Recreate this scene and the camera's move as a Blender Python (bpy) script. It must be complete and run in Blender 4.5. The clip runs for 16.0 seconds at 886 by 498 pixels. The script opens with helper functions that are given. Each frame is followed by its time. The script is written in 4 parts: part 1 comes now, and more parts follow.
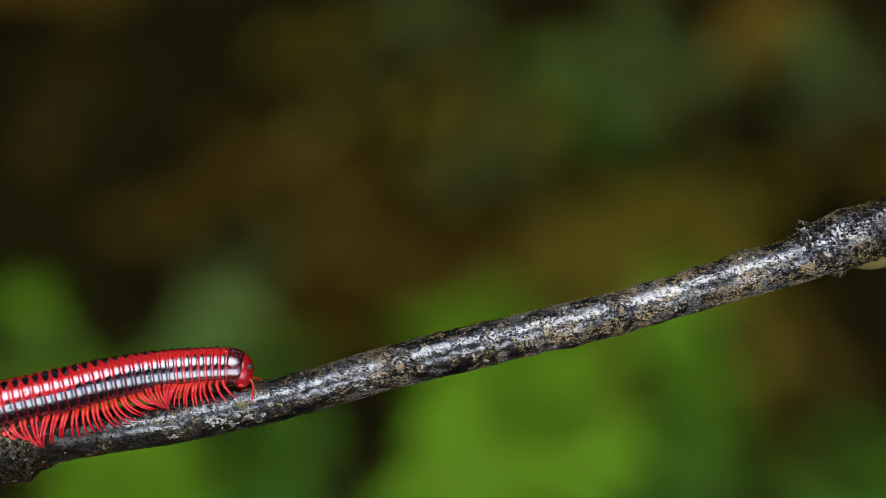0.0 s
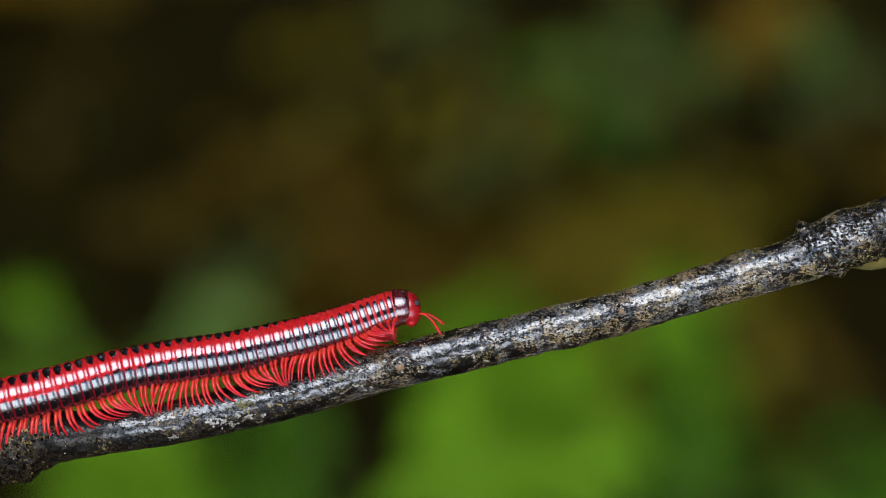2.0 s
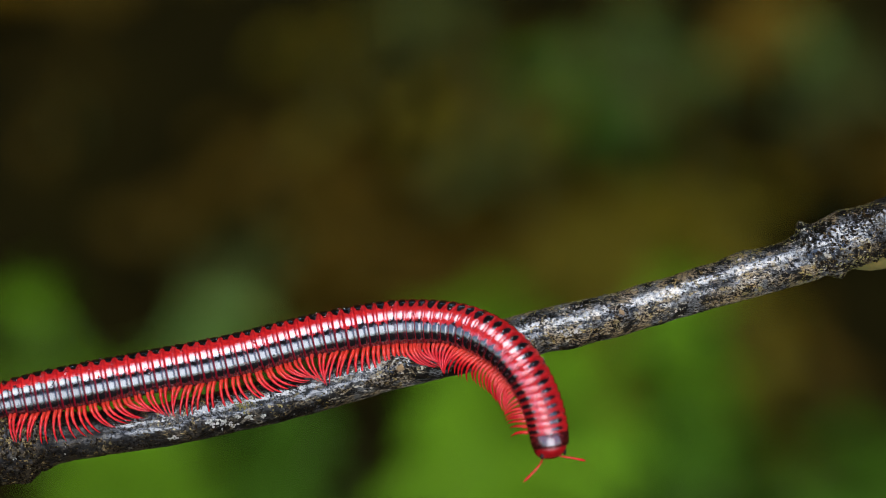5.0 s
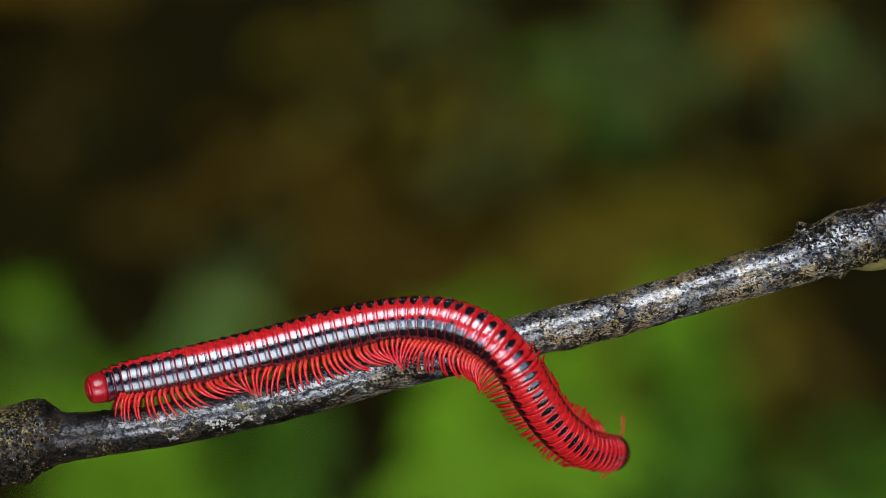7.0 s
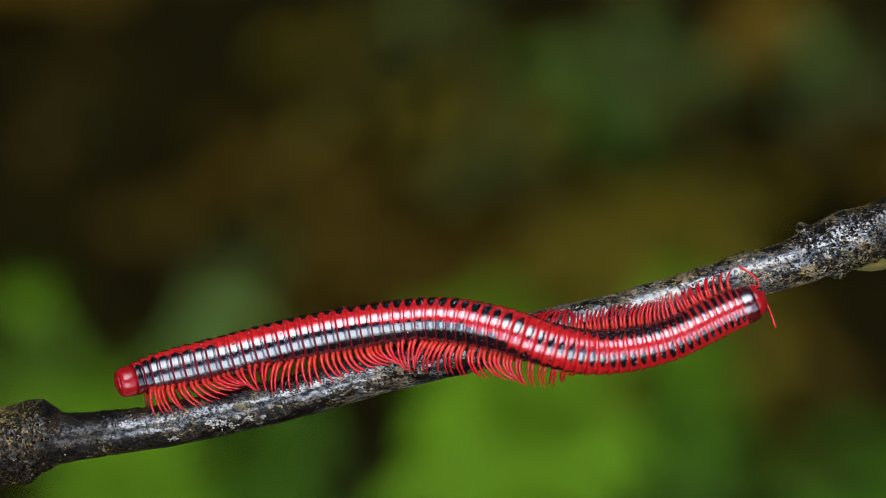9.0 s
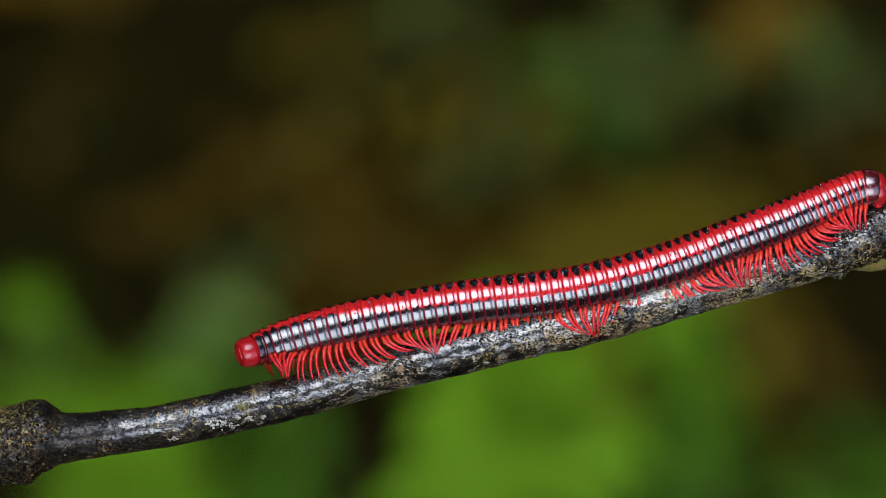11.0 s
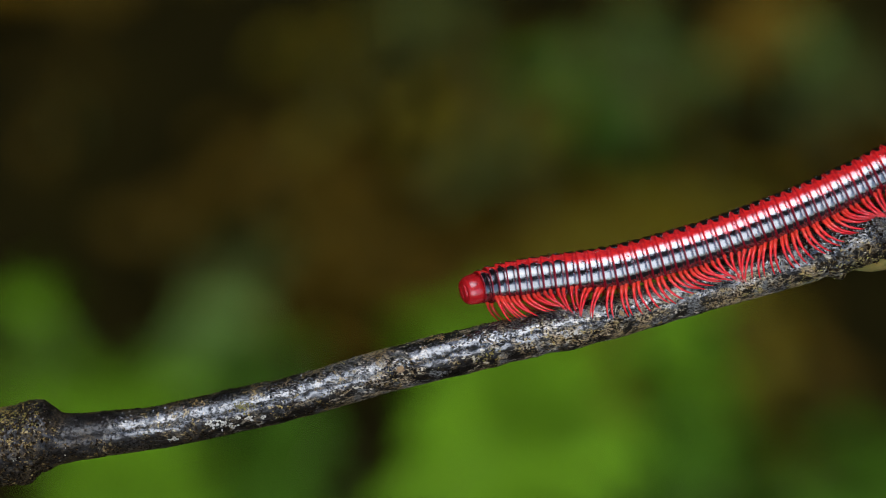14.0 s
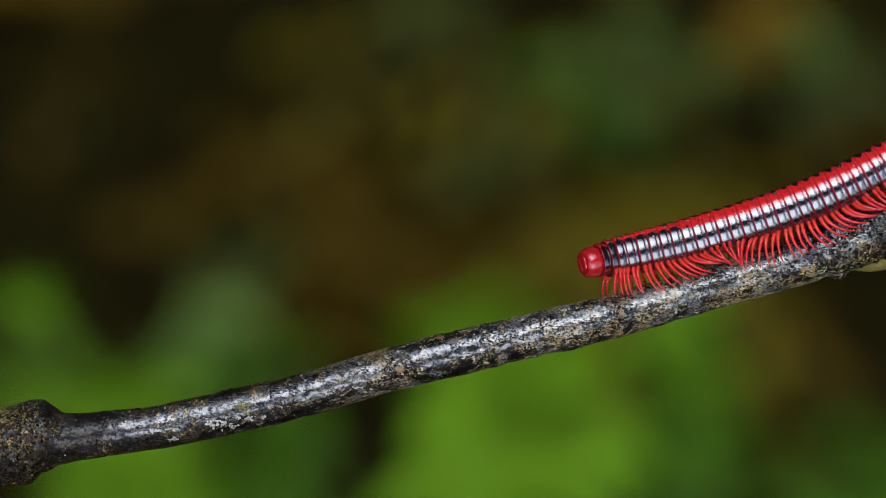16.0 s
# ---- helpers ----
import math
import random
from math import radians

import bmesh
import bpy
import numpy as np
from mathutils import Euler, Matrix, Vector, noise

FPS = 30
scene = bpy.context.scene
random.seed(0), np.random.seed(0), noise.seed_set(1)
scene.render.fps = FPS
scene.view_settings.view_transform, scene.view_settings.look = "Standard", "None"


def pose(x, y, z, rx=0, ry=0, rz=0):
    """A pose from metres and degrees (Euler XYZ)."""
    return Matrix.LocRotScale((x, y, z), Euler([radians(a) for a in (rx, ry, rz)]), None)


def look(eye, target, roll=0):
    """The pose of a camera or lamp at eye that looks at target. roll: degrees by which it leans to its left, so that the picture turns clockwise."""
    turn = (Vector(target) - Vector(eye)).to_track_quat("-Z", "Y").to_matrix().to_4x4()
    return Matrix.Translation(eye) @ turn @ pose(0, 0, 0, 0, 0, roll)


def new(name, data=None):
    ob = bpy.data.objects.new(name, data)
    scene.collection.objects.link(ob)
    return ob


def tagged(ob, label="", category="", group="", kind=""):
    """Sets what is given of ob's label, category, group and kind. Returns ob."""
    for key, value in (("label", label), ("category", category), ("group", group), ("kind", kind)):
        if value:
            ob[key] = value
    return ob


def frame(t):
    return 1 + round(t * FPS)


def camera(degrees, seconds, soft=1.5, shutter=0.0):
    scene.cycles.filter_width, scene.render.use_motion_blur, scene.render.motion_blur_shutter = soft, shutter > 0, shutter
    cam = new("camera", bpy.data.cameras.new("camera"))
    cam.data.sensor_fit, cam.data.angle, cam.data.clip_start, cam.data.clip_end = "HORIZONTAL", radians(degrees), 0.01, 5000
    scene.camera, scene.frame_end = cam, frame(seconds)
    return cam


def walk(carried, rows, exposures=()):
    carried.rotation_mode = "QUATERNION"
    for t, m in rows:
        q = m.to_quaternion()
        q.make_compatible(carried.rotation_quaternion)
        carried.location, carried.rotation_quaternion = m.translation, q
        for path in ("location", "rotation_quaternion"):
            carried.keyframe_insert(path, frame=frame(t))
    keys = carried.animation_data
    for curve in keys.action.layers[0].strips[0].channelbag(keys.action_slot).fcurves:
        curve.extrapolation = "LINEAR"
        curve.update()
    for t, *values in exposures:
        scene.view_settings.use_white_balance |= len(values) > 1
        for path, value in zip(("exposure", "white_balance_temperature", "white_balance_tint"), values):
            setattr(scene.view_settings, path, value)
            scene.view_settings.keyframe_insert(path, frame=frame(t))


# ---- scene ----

# ---------------------------------------------------------------- camera
FOV, REACH, TILT = 20.0, 0.474, 50.0
FOCUS = Vector((0.0, 0.0, 0.80))                      # middle of the subject plane
RIGHT = Vector((1, 0, 0))
UP = Vector((0, math.sin(radians(TILT)), math.cos(radians(TILT))))
NEAR = Vector((0, -math.cos(radians(TILT)), math.sin(radians(TILT))))
EYE = FOCUS + NEAR * REACH
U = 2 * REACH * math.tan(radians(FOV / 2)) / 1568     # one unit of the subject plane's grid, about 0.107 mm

cam = camera(FOV, 16.0, soft=0.5, shutter=0.3)
cam.data.dof.use_dof = True
cam.data.dof.focus_distance = REACH - 0.0035
cam.data.dof.aperture_fstop = 4.3
walk(cam, [(0.0, look(EYE, FOCUS)), (16.0, look(EYE, FOCUS))])


def spot(u, v, near=0.0):
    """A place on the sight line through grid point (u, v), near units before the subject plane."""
    return EYE + (RIGHT * ((u - 784) * U) + UP * ((441 - v) * U) - NEAR * REACH) * (1 - near * U / REACH)


def far_spot(u, v, d):
    """A place d metres from the eye on the sight line through grid point (u, v)."""
    return EYE + (RIGHT * ((u - 784) * U) + UP * ((441 - v) * U) - NEAR * REACH).normalized() * d


# ---------------------------------------------------------------- light
scene.view_settings.exposure = 1.60
world = bpy.data.worlds.new("overcast_sky")
scene.world = world
world.use_nodes = True
wn = world.node_tree.nodes
sky = wn.new("ShaderNodeTexSky")
sky.sky_type = "NISHITA"
sky.sun_disc = False
sky.sun_elevation, sky.sun_rotation = radians(85), radians(180)
sky.dust_density, sky.air_density = 1.5, 1.0
world.node_tree.links.new(sky.outputs[0], wn["Background"].inputs["Color"])
wn["Background"].inputs["Strength"].default_value = 0.11

sun = new("sun", bpy.data.lights.new("sun", "SUN"))
sun.data.energy, sun.data.angle, sun.data.color = 0.6, radians(46), (0.72, 0.86, 1.0)
sun.matrix_world = look((0, -0.9, 10.0), (0, 0, 0))

# added area lamp standing in for low sky; makes the lower highlight band
low_lamp = new("low_fill_lamp", bpy.data.lights.new("low_fill_lamp", "AREA"))
low_lamp.data.shape, low_lamp.data.size, low_lamp.data.size_y = "RECTANGLE", 8.5, 6.0
low_lamp.data.energy, low_lamp.data.color = 205.0, (0.97, 0.98, 1.0)
low_lamp.matrix_world = look((1.0, -10.2, 5.2), (0, 0, 0.8))

# ---------------------------------------------------------------- materials


class Nodes:
    """A small writer of node materials."""

    def __init__(self, name):
        self.mat = bpy.data.materials.new(name)
        self.mat.use_nodes = True
        self.tree = self.mat.node_tree
        self.bsdf = self.tree.nodes["Principled BSDF"]

    def node(self, kind, **values):
        n = self.tree.nodes.new(kind)
        for key, value in values.items():
            if key in ("op", "mode"):
                n.operation = value
            else:
                n.inputs[int(key[1:]) if key[0] == "_" else key].default_value = value
        return n

    def put(self, a, socket):
        if isinstance(a, (int, float, tuple)):
            socket.default_value = a
        else:
            self.tree.links.new(a, socket)

    def math(self, op, a, b=0.0, c=0.0):
        n = self.tree.nodes.new("ShaderNodeMath")
        n.operation = op
        for i, v in enumerate((a, b, c)):
            self.put(v, n.inputs[i])
        return n.outputs[0]

    def step(self, v, lo, hi, out0=0.0, out1=1.0):
        n = self.tree.nodes.new("ShaderNodeMapRange")
        n.interpolation_type = "SMOOTHSTEP"
        for i, x in enumerate((v, lo, hi, out0, out1)):
            self.put(x, n.inputs[i])
        return n.outputs[0]

    def mix(self, f, a, b):
        n = self.tree.nodes.new("ShaderNodeMix")
        n.data_type = "RGBA"
        self.put(f, n.inputs[0])
        self.put(a, n.inputs[6])
        self.put(b, n.inputs[7])
        return n.outputs[2]

    def coords(self, which="Object"):
        return self.tree.nodes.new("ShaderNodeTexCoord").outputs[which]

    def scaled(self, vec, xyz):
        n = self.tree.nodes.new("ShaderNodeMapping")
        self.put(vec, n.inputs["Vector"])
        n.inputs["Scale"].default_value = xyz
        return n.outputs[0]

    def noise(self, vec, scale, detail=4.0, rough=0.6, out="Fac"):
        n = self.tree.nodes.new("ShaderNodeTexNoise")
        self.put(vec, n.inputs["Vector"])
        n.inputs["Scale"].default_value, n.inputs["Detail"].default_value, n.inputs["Roughness"].default_value = scale, detail, rough
        return n.outputs[out]

    def cells(self, vec, scale, feature="F1"):
        n = self.tree.nodes.new("ShaderNodeTexVoronoi")
        n.feature = feature
        self.put(vec, n.inputs["Vector"])
        n.inputs["Scale"].default_value = scale
        return n.outputs["Distance"]

    def bump(self, height, strength, dist):
        n = self.tree.nodes.new("ShaderNodeBump")
        n.inputs["Strength"].default_value, n.inputs["Distance"].default_value = strength, dist
        self.put(height, n.inputs["Height"])
        self.tree.links.new(n.outputs[0], self.bsdf.inputs["Normal"])

    def random(self):
        return self.tree.nodes.new("ShaderNodeObjectInfo").outputs["Random"]

    def island(self):
        return self.tree.nodes.new("ShaderNodeNewGeometry").outputs["Random Per Island"]

    def set(self, **values):
        for key, value in values.items():
            self.put(value, self.bsdf.inputs[key.replace("_", " ")])
        return self.mat


GIRTH = 39.5 * U                                      # radius of a body ring
BLACK = (0.006, 0.004, 0.006, 1)


def cuticle_material(name, flank_from=56.0, flank_reach=1.0, dull=0.0):
    """Glossy red cuticle: a row of black dashes along the back, a black flank, dark red seams. flank_from: degrees down from the back's middle."""
    n = Nodes(name)
    co = n.coords()
    sep = n.tree.nodes.new("ShaderNodeSeparateXYZ")
    n.put(co, sep.inputs[0])
    x, y, z = sep.outputs
    along = n.tree.nodes.new("ShaderNodeAttribute")
    along.attribute_name = "along"
    f = along.outputs["Fac"]
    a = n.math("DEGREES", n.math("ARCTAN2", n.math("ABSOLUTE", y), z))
    wob = n.math("MULTIPLY", n.math("SUBTRACT", n.noise(co, 620.0, 4.0, 0.7), 0.5), 52.0)
    rnd = n.math("MULTIPLY", n.math("SUBTRACT", n.random(), 0.5), 9.0)
    a = n.math("ADD", n.math("ADD", a, wob), rnd)
    centre = n.math("ABSOLUTE", n.math("ADD", f, 0.14))
    back = n.math("MULTIPLY", n.step(a, 25, 14), n.step(n.math("ADD", centre, n.math("MULTIPLY", n.math("MAXIMUM", a, 0.0), 0.011)), 0.42, 0.33))
    lobe = n.math("MULTIPLY", n.step(centre, 0.16, 0.42), 8.0)
    flank = n.math("MULTIPLY", n.step(n.math("SUBTRACT", a, lobe), flank_from, flank_from + 5), n.step(a, 150, 128))
    if flank_reach < 1.0:
        flank = n.math("MULTIPLY", flank, n.step(centre, flank_reach * 0.5, flank_reach * 0.2))
    rim = n.step(f, -0.40, -0.45)
    groove = n.step(n.math("ABSOLUTE", n.math("SUBTRACT", f, 0.15)), 0.06, 0.03, 0.0, 0.5)
    fore = n.step(f, 0.08, 0.18)
    seam = n.math("MAXIMUM", n.math("MAXIMUM", rim, groove), n.step(f, 0.38, 0.43))
    red = n.mix(n.step(n.noise(co, 900.0, 5.0, 0.7), 0.38, 0.62), (0.74, 0.020, 0.016, 1), (0.46, 0.008, 0.014, 1))
    red = n.mix(n.math("MULTIPLY", seam, 0.35), red, (0.36, 0.005, 0.012, 1))
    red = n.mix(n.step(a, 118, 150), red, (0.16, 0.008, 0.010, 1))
    dark = n.mix(n.math("MULTIPLY", seam, n.step(a, 40, 60)), BLACK, (0.17, 0.004, 0.011, 1))
    shade = n.mix(n.math("MAXIMUM", back, flank), red, dark)
    speck = n.math("MULTIPLY", n.step(n.cells(co, 1700.0), 0.30, 0.20), n.step(n.noise(co, 420.0, 2.0), 0.51, 0.57))
    shade = n.mix(speck, shade, (0.012, 0.009, 0.007, 1))
    streak = n.noise(n.scaled(co, (1.0, 0.22, 0.22)), 1500.0, 3.0)
    relief = n.math("ADD", n.noise(co, 2600.0, 4.0, 0.7), n.math("ADD", n.math("MULTIPLY", streak, 1.3), n.math("MULTIPLY", n.noise(co, 800.0, 3.0), 2.2)))
    n.bump(relief, 0.26, 0.00006)
    rough = n.math("ADD", n.step(n.noise(co, 1200.0), 0.3, 0.7, 0.09 + dull, 0.17 + dull), n.math("ADD", n.math("MULTIPLY", speck, 0.5), n.math("MULTIPLY", fore, 0.07)))
    return n.set(Base_Color=shade, Roughness=rough, IOR=1.75, Specular_IOR_Level=n.step(n.math("MAXIMUM", seam, n.math("MULTIPLY", fore, 0.25)), 0.0, 1.0, 0.95 - 4 * dull, 0.25),
                 Coat_Weight=n.step(seam, 0.0, 1.0, 0.55, 0.1), Coat_Roughness=0.12)


def plain(name, colour, other, scale, rough=0.5, bump=0.2, dist=0.001, **more):
    n = Nodes(name)
    co = n.coords()
    f = n.noise(co, scale, 5.0)
    g = n.noise(co, scale * 7.0, 3.0)
    mixed = n.mix(n.step(f, 0.3, 0.7), (*colour, 1), (*other, 1))
    n.bump(n.math("ADD", f, n.math("MULTIPLY", g, 0.4)), bump, dist)
    return n.set(Base_Color=mixed, Roughness=n.step(g, 0.3, 0.7, max(rough - 0.1, 0.03), min(rough + 0.1, 1)), **more)


OLD_END = (760 - 784) * U - (-6000 - 784) * U * (1 + 300 * U / REACH) + 0.01   # where the lichen grows thick, from the branch's foot


def bark_material():
    """Dark fissured bark streaked with grey, cream and ochre lichen, under a broken film of water."""
    n = Nodes("wet_lichened_bark")
    co = n.coords()
    run = n.scaled(co, (0.62, 1.0, 1.0))
    fine = n.noise(run, 2600.0, 4.0, 0.7)
    mid = n.noise(run, 950.0, 5.0, 0.68)
    blot = n.noise(run, 480.0, 6.0, 0.74)
    big = n.noise(co, 60.0, 3.0)
    sep = n.tree.nodes.new("ShaderNodeSeparateXYZ")
    n.put(co, sep.inputs[0])
    older = n.step(n.math("ADD", sep.outputs[0], n.math("MULTIPLY", big, 0.03)), OLD_END - 0.055, OLD_END + 0.03, 0.12, 1.0)
    col = n.mix(n.step(mid, 0.36, 0.64), (0.0014, 0.001, 0.0008, 1), (0.010, 0.0065, 0.004, 1))
    patchy = n.math("ADD", n.math("MULTIPLY", blot, 0.75), n.math("MULTIPLY", big, 0.35))
    older = n.math("MULTIPLY", older, n.step(sep.outputs[0], OLD_END + 590 * U, OLD_END + 690 * U, 1.0, 0.3))
    cover = n.math("MULTIPLY", n.step(patchy, 0.53, 0.58), older)
    tone = n.mix(n.step(n.noise(co, 190.0, 3.0), 0.44, 0.56), (0.16, 0.152, 0.14, 1), (0.36, 0.25, 0.13, 1))
    col = n.mix(cover, col, n.mix(n.step(fine, 0.40, 0.58), (0.03, 0.024, 0.018, 1), tone))
    ochre = n.math("MULTIPLY", n.step(n.noise(co, 1000.0, 5.0, 0.72), 0.55, 0.60), n.step(n.noise(co, 120.0, 2.0), 0.45, 0.58))
    col = n.mix(ochre, col, n.mix(n.step(fine, 0.4, 0.6), (0.17, 0.10, 0.025, 1), (0.38, 0.27, 0.10, 1)))
    pale = n.math("MULTIPLY", n.step(n.noise(run, 1150.0, 4.0, 0.7), 0.575, 0.62), n.step(n.noise(co, 130.0, 2.0), 0.42, 0.54))
    pale = n.math("MULTIPLY", pale, older)
    col = n.mix(pale, col, (0.55, 0.45, 0.32, 1))
    dense = n.math("MULTIPLY", n.math("SUBTRACT", n.noise(co, 140.0, 3.0), 0.5), 0.42)
    pits = n.step(n.math("ADD", n.noise(run, 2700.0, 4.0, 0.72), dense), 0.565, 0.605)
    nicks = n.step(n.noise(n.scaled(co, (1.0, 0.6, 0.6)), 2300.0, 3.0, 0.7), 0.60, 0.63)
    holes = n.math("MULTIPLY", n.math("MAXIMUM", pits, nicks), n.step(older, 0.12, 0.7, 0.75, 1.0))
    col = n.mix(holes, col, (0.006, 0.0045, 0.0035, 1))
    height = n.math("ADD", n.math("MULTIPLY", mid, 0.6), n.math("ADD", n.math("MULTIPLY", fine, 0.15), n.math("MULTIPLY", cover, 0.2)))
    height = n.math("SUBTRACT", n.math("ADD", height, n.math("MULTIPLY", pale, 0.3)), n.math("MULTIPLY", holes, 0.9))
    n.bump(height, 0.75, 0.00030)
    film = n.tree.nodes.new("ShaderNodeBump")
    film.inputs["Strength"].default_value, film.inputs["Distance"].default_value = 0.3, 0.00020
    n.put(n.math("SUBTRACT", n.math("ADD", n.math("MULTIPLY", blot, 0.5), n.math("MULTIPLY", fine, 0.3)), n.math("MULTIPLY", holes, 0.7)), film.inputs["Height"])
    n.tree.links.new(film.outputs[0], n.bsdf.inputs["Coat Normal"])
    wet = n.math("MULTIPLY", n.step(holes, 0.0, 1.0, 1.0, 0.08), n.step(n.math("MAXIMUM", ochre, pale), 0.0, 1.0, 1.0, 0.6))
    film_of_water = n.math("MULTIPLY", n.step(sep.outputs[0], OLD_END - 672 * U, OLD_END - 625 * U, 0.12, 0.75), n.step(sep.outputs[0], OLD_END + 640 * U, OLD_END + 700 * U, 1.0, 0.6))
    round_it = n.tree.nodes.new("ShaderNodeAttribute")
    round_it.attribute_name = "turn"
    ragged = n.math("ADD", round_it.outputs["Fac"], n.math("MULTIPLY", n.math("SUBTRACT", n.noise(run, 330.0, 4.0, 0.7), 0.5), 1.3))
    # gloss cut towards the lower side, so the highlight stays on the upper side
    film_of_water = n.math("MULTIPLY", film_of_water, n.step(ragged, 1.58, 1.88, 1.0, 0.05))
    return n.set(Base_Color=col, Roughness=n.step(mid, 0.35, 0.65, 0.35, 0.55), Specular_IOR_Level=n.math("MULTIPLY", wet, 0.15),
                 Coat_Weight=n.math("MULTIPLY", wet, film_of_water), Coat_IOR=2.2, Coat_Roughness=n.step(fine, 0.3, 0.7, 0.09, 0.18))


def dark_bark_material():
    """Crumbling dark bark with ochre and cream grains."""
    n = Nodes("crumbling_dark_bark")
    co = n.coords()
    fine, mid = n.noise(co, 2600.0, 4.0, 0.7), n.noise(co, 900.0, 5.0, 0.7)
    col = n.mix(n.step(mid, 0.38, 0.62), (0.0022, 0.0016, 0.001, 1), (0.022, 0.0135, 0.006, 1))
    col = n.mix(n.step(n.noise(co, 1700.0, 4.0, 0.7), 0.575, 0.60), col, (0.13, 0.085, 0.036, 1))
    col = n.mix(n.step(n.noise(co, 1300.0, 5.0, 0.75), 0.66, 0.68), col, (0.40, 0.36, 0.29, 1))
    n.bump(n.math("ADD", mid, n.math("MULTIPLY", fine, 0.4)), 0.9, 0.0004)
    return n.set(Base_Color=col, Roughness=n.step(fine, 0.35, 0.65, 0.5, 0.9), Specular_IOR_Level=0.03)


CUTICLE = cuticle_material("red_black_cuticle")
TAIL_CUTICLE = cuticle_material("black_tail_cuticle", 42.0, 1.0, 0.045)
FRONT_CUTICLE = cuticle_material("red_front_cuticle", 57.0, 0.95)
DARK_BARK = dark_bark_material()
YELLOW_LICHEN = plain("yellow_lichen", (0.34, 0.29, 0.07), (0.20, 0.16, 0.05), 1200, 0.8, 0.6, 0.0003)
TAIL_RED = plain("bright_red_cuticle", (0.42, 0.008, 0.010), (0.30, 0.006, 0.009), 700, 0.25, 0.15, 0.00005, Coat_Weight=0.4)


def leg_material():
    """Glossy leg cuticle, orange at the root and deep red towards the tip."""
    n = Nodes("red_leg_cuticle")
    co = n.coords()
    sep = n.tree.nodes.new("ShaderNodeSeparateXYZ")
    n.put(co, sep.inputs[0])
    tip = n.step(sep.outputs[2], 2 * U, -20 * U)
    root = n.mix(n.noise(co, 900.0), (0.76, 0.052, 0.024, 1), (0.60, 0.026, 0.018, 1))
    deep = n.mix(n.noise(co, 900.0), (0.68, 0.014, 0.020, 1), (0.50, 0.008, 0.013, 1))
    n.bump(n.noise(co, 2500.0), 0.2, 0.00003)
    return n.set(Base_Color=n.mix(tip, root, deep), Roughness=0.27, Specular_IOR_Level=0.5, Subsurface_Weight=0.2, Subsurface_Radius=(0.001, 0.0003, 0.0002))


LEG_RED = leg_material()
HEAD_RED = plain("dark_red_collar", (0.14, 0.004, 0.007), (0.010, 0.003, 0.004), 330, 0.2, 0.12, 0.00005, IOR=1.75, Specular_IOR_Level=0.9, Coat_Weight=0.5)
EYE_BLACK = plain("black_eye", (0.008, 0.006, 0.006), (0.02, 0.012, 0.01), 2000, 0.15)
BARK = bark_material()
DEW = Nodes("dewdrop").set(Base_Color=(1, 1, 1, 1), Roughness=0.02, Transmission_Weight=1.0, IOR=1.33)
SCAR = plain("ochre_scar_wood", (0.30, 0.17, 0.06), (0.10, 0.06, 0.03), 500, 0.5, 0.6, 0.0004)
PALE_LICHEN = plain("pale_lichen", (0.50, 0.45, 0.38), (0.26, 0.23, 0.18), 900, 0.7, 0.6, 0.0003)
PALE_WOOD = plain("pale_peeled_wood", (0.60, 0.58, 0.50), (0.45, 0.40, 0.28), 400, 0.5, 0.3, 0.0003)
MOSS = plain("olive_moss", (0.12, 0.11, 0.02), (0.20, 0.13, 0.025), 900, 0.9, 0.8, 0.0006)
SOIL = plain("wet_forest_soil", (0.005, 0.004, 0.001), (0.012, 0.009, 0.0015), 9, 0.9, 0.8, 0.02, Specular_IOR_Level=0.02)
STEM = plain("green_stem", (0.05, 0.09, 0.02), (0.07, 0.07, 0.02), 60, 0.5)


def leaf_material(name, colour, other, rough=0.45):
    n = Nodes(name)
    co = n.coords()
    r = n.island()
    f = n.noise(co, 25.0, 4.0)
    col = n.mix(n.math("ADD", n.math("MULTIPLY", r, 0.6), n.math("MULTIPLY", f, 0.4)), (*colour, 1), (*other, 1))
    n.bump(n.noise(co, 160.0, 3.0), 0.3, 0.002)
    return n.set(Base_Color=col, Roughness=rough, Specular_IOR_Level=0.04)


BRIGHT = leaf_material("bright_green_leaf", (0.080, 0.180, 0.006), (0.112, 0.212, 0.008))
GREEN = leaf_material("deep_green_leaf", (0.035, 0.085, 0.006), (0.05, 0.11, 0.006))
OLIVE = leaf_material("olive_leaf", (0.085, 0.076, 0.005), (0.105, 0.070, 0.005))
GREYISH = leaf_material("grey_green_leaf", (0.056, 0.066, 0.016), (0.044, 0.056, 0.010))
PALE_LEAF = leaf_material("pale_green_leaf", (0.12, 0.20, 0.04), (0.10, 0.16, 0.03))
DEAD = leaf_material("brown_dead_leaf", (0.105, 0.058, 0.003), (0.026, 0.017, 0.002), 0.6)
# for the added, unseen leaves that block the sky
DIM = leaf_material("dim_blocker_leaf", (0.02, 0.04, 0.008), (0.03, 0.05, 0.012))

# ---------------------------------------------------------------- mesh helpers


def as_mesh(name, verts, faces, material, smooth=True):
    me = bpy.data.meshes.new(name)
    me.from_pydata([tuple(v) for v in verts], [], faces)
    me.materials.append(material)
    if smooth:
        me.polygons.foreach_set("use_smooth", [True] * len(me.polygons))
    me.update()
    return me


def part(name, me, parent, label="", at=None):
    ob = new(name, me)
    ob.parent = parent
    if at is not None:
        ob.matrix_basis = at
    if label:
        ob["label"] = label
    return ob


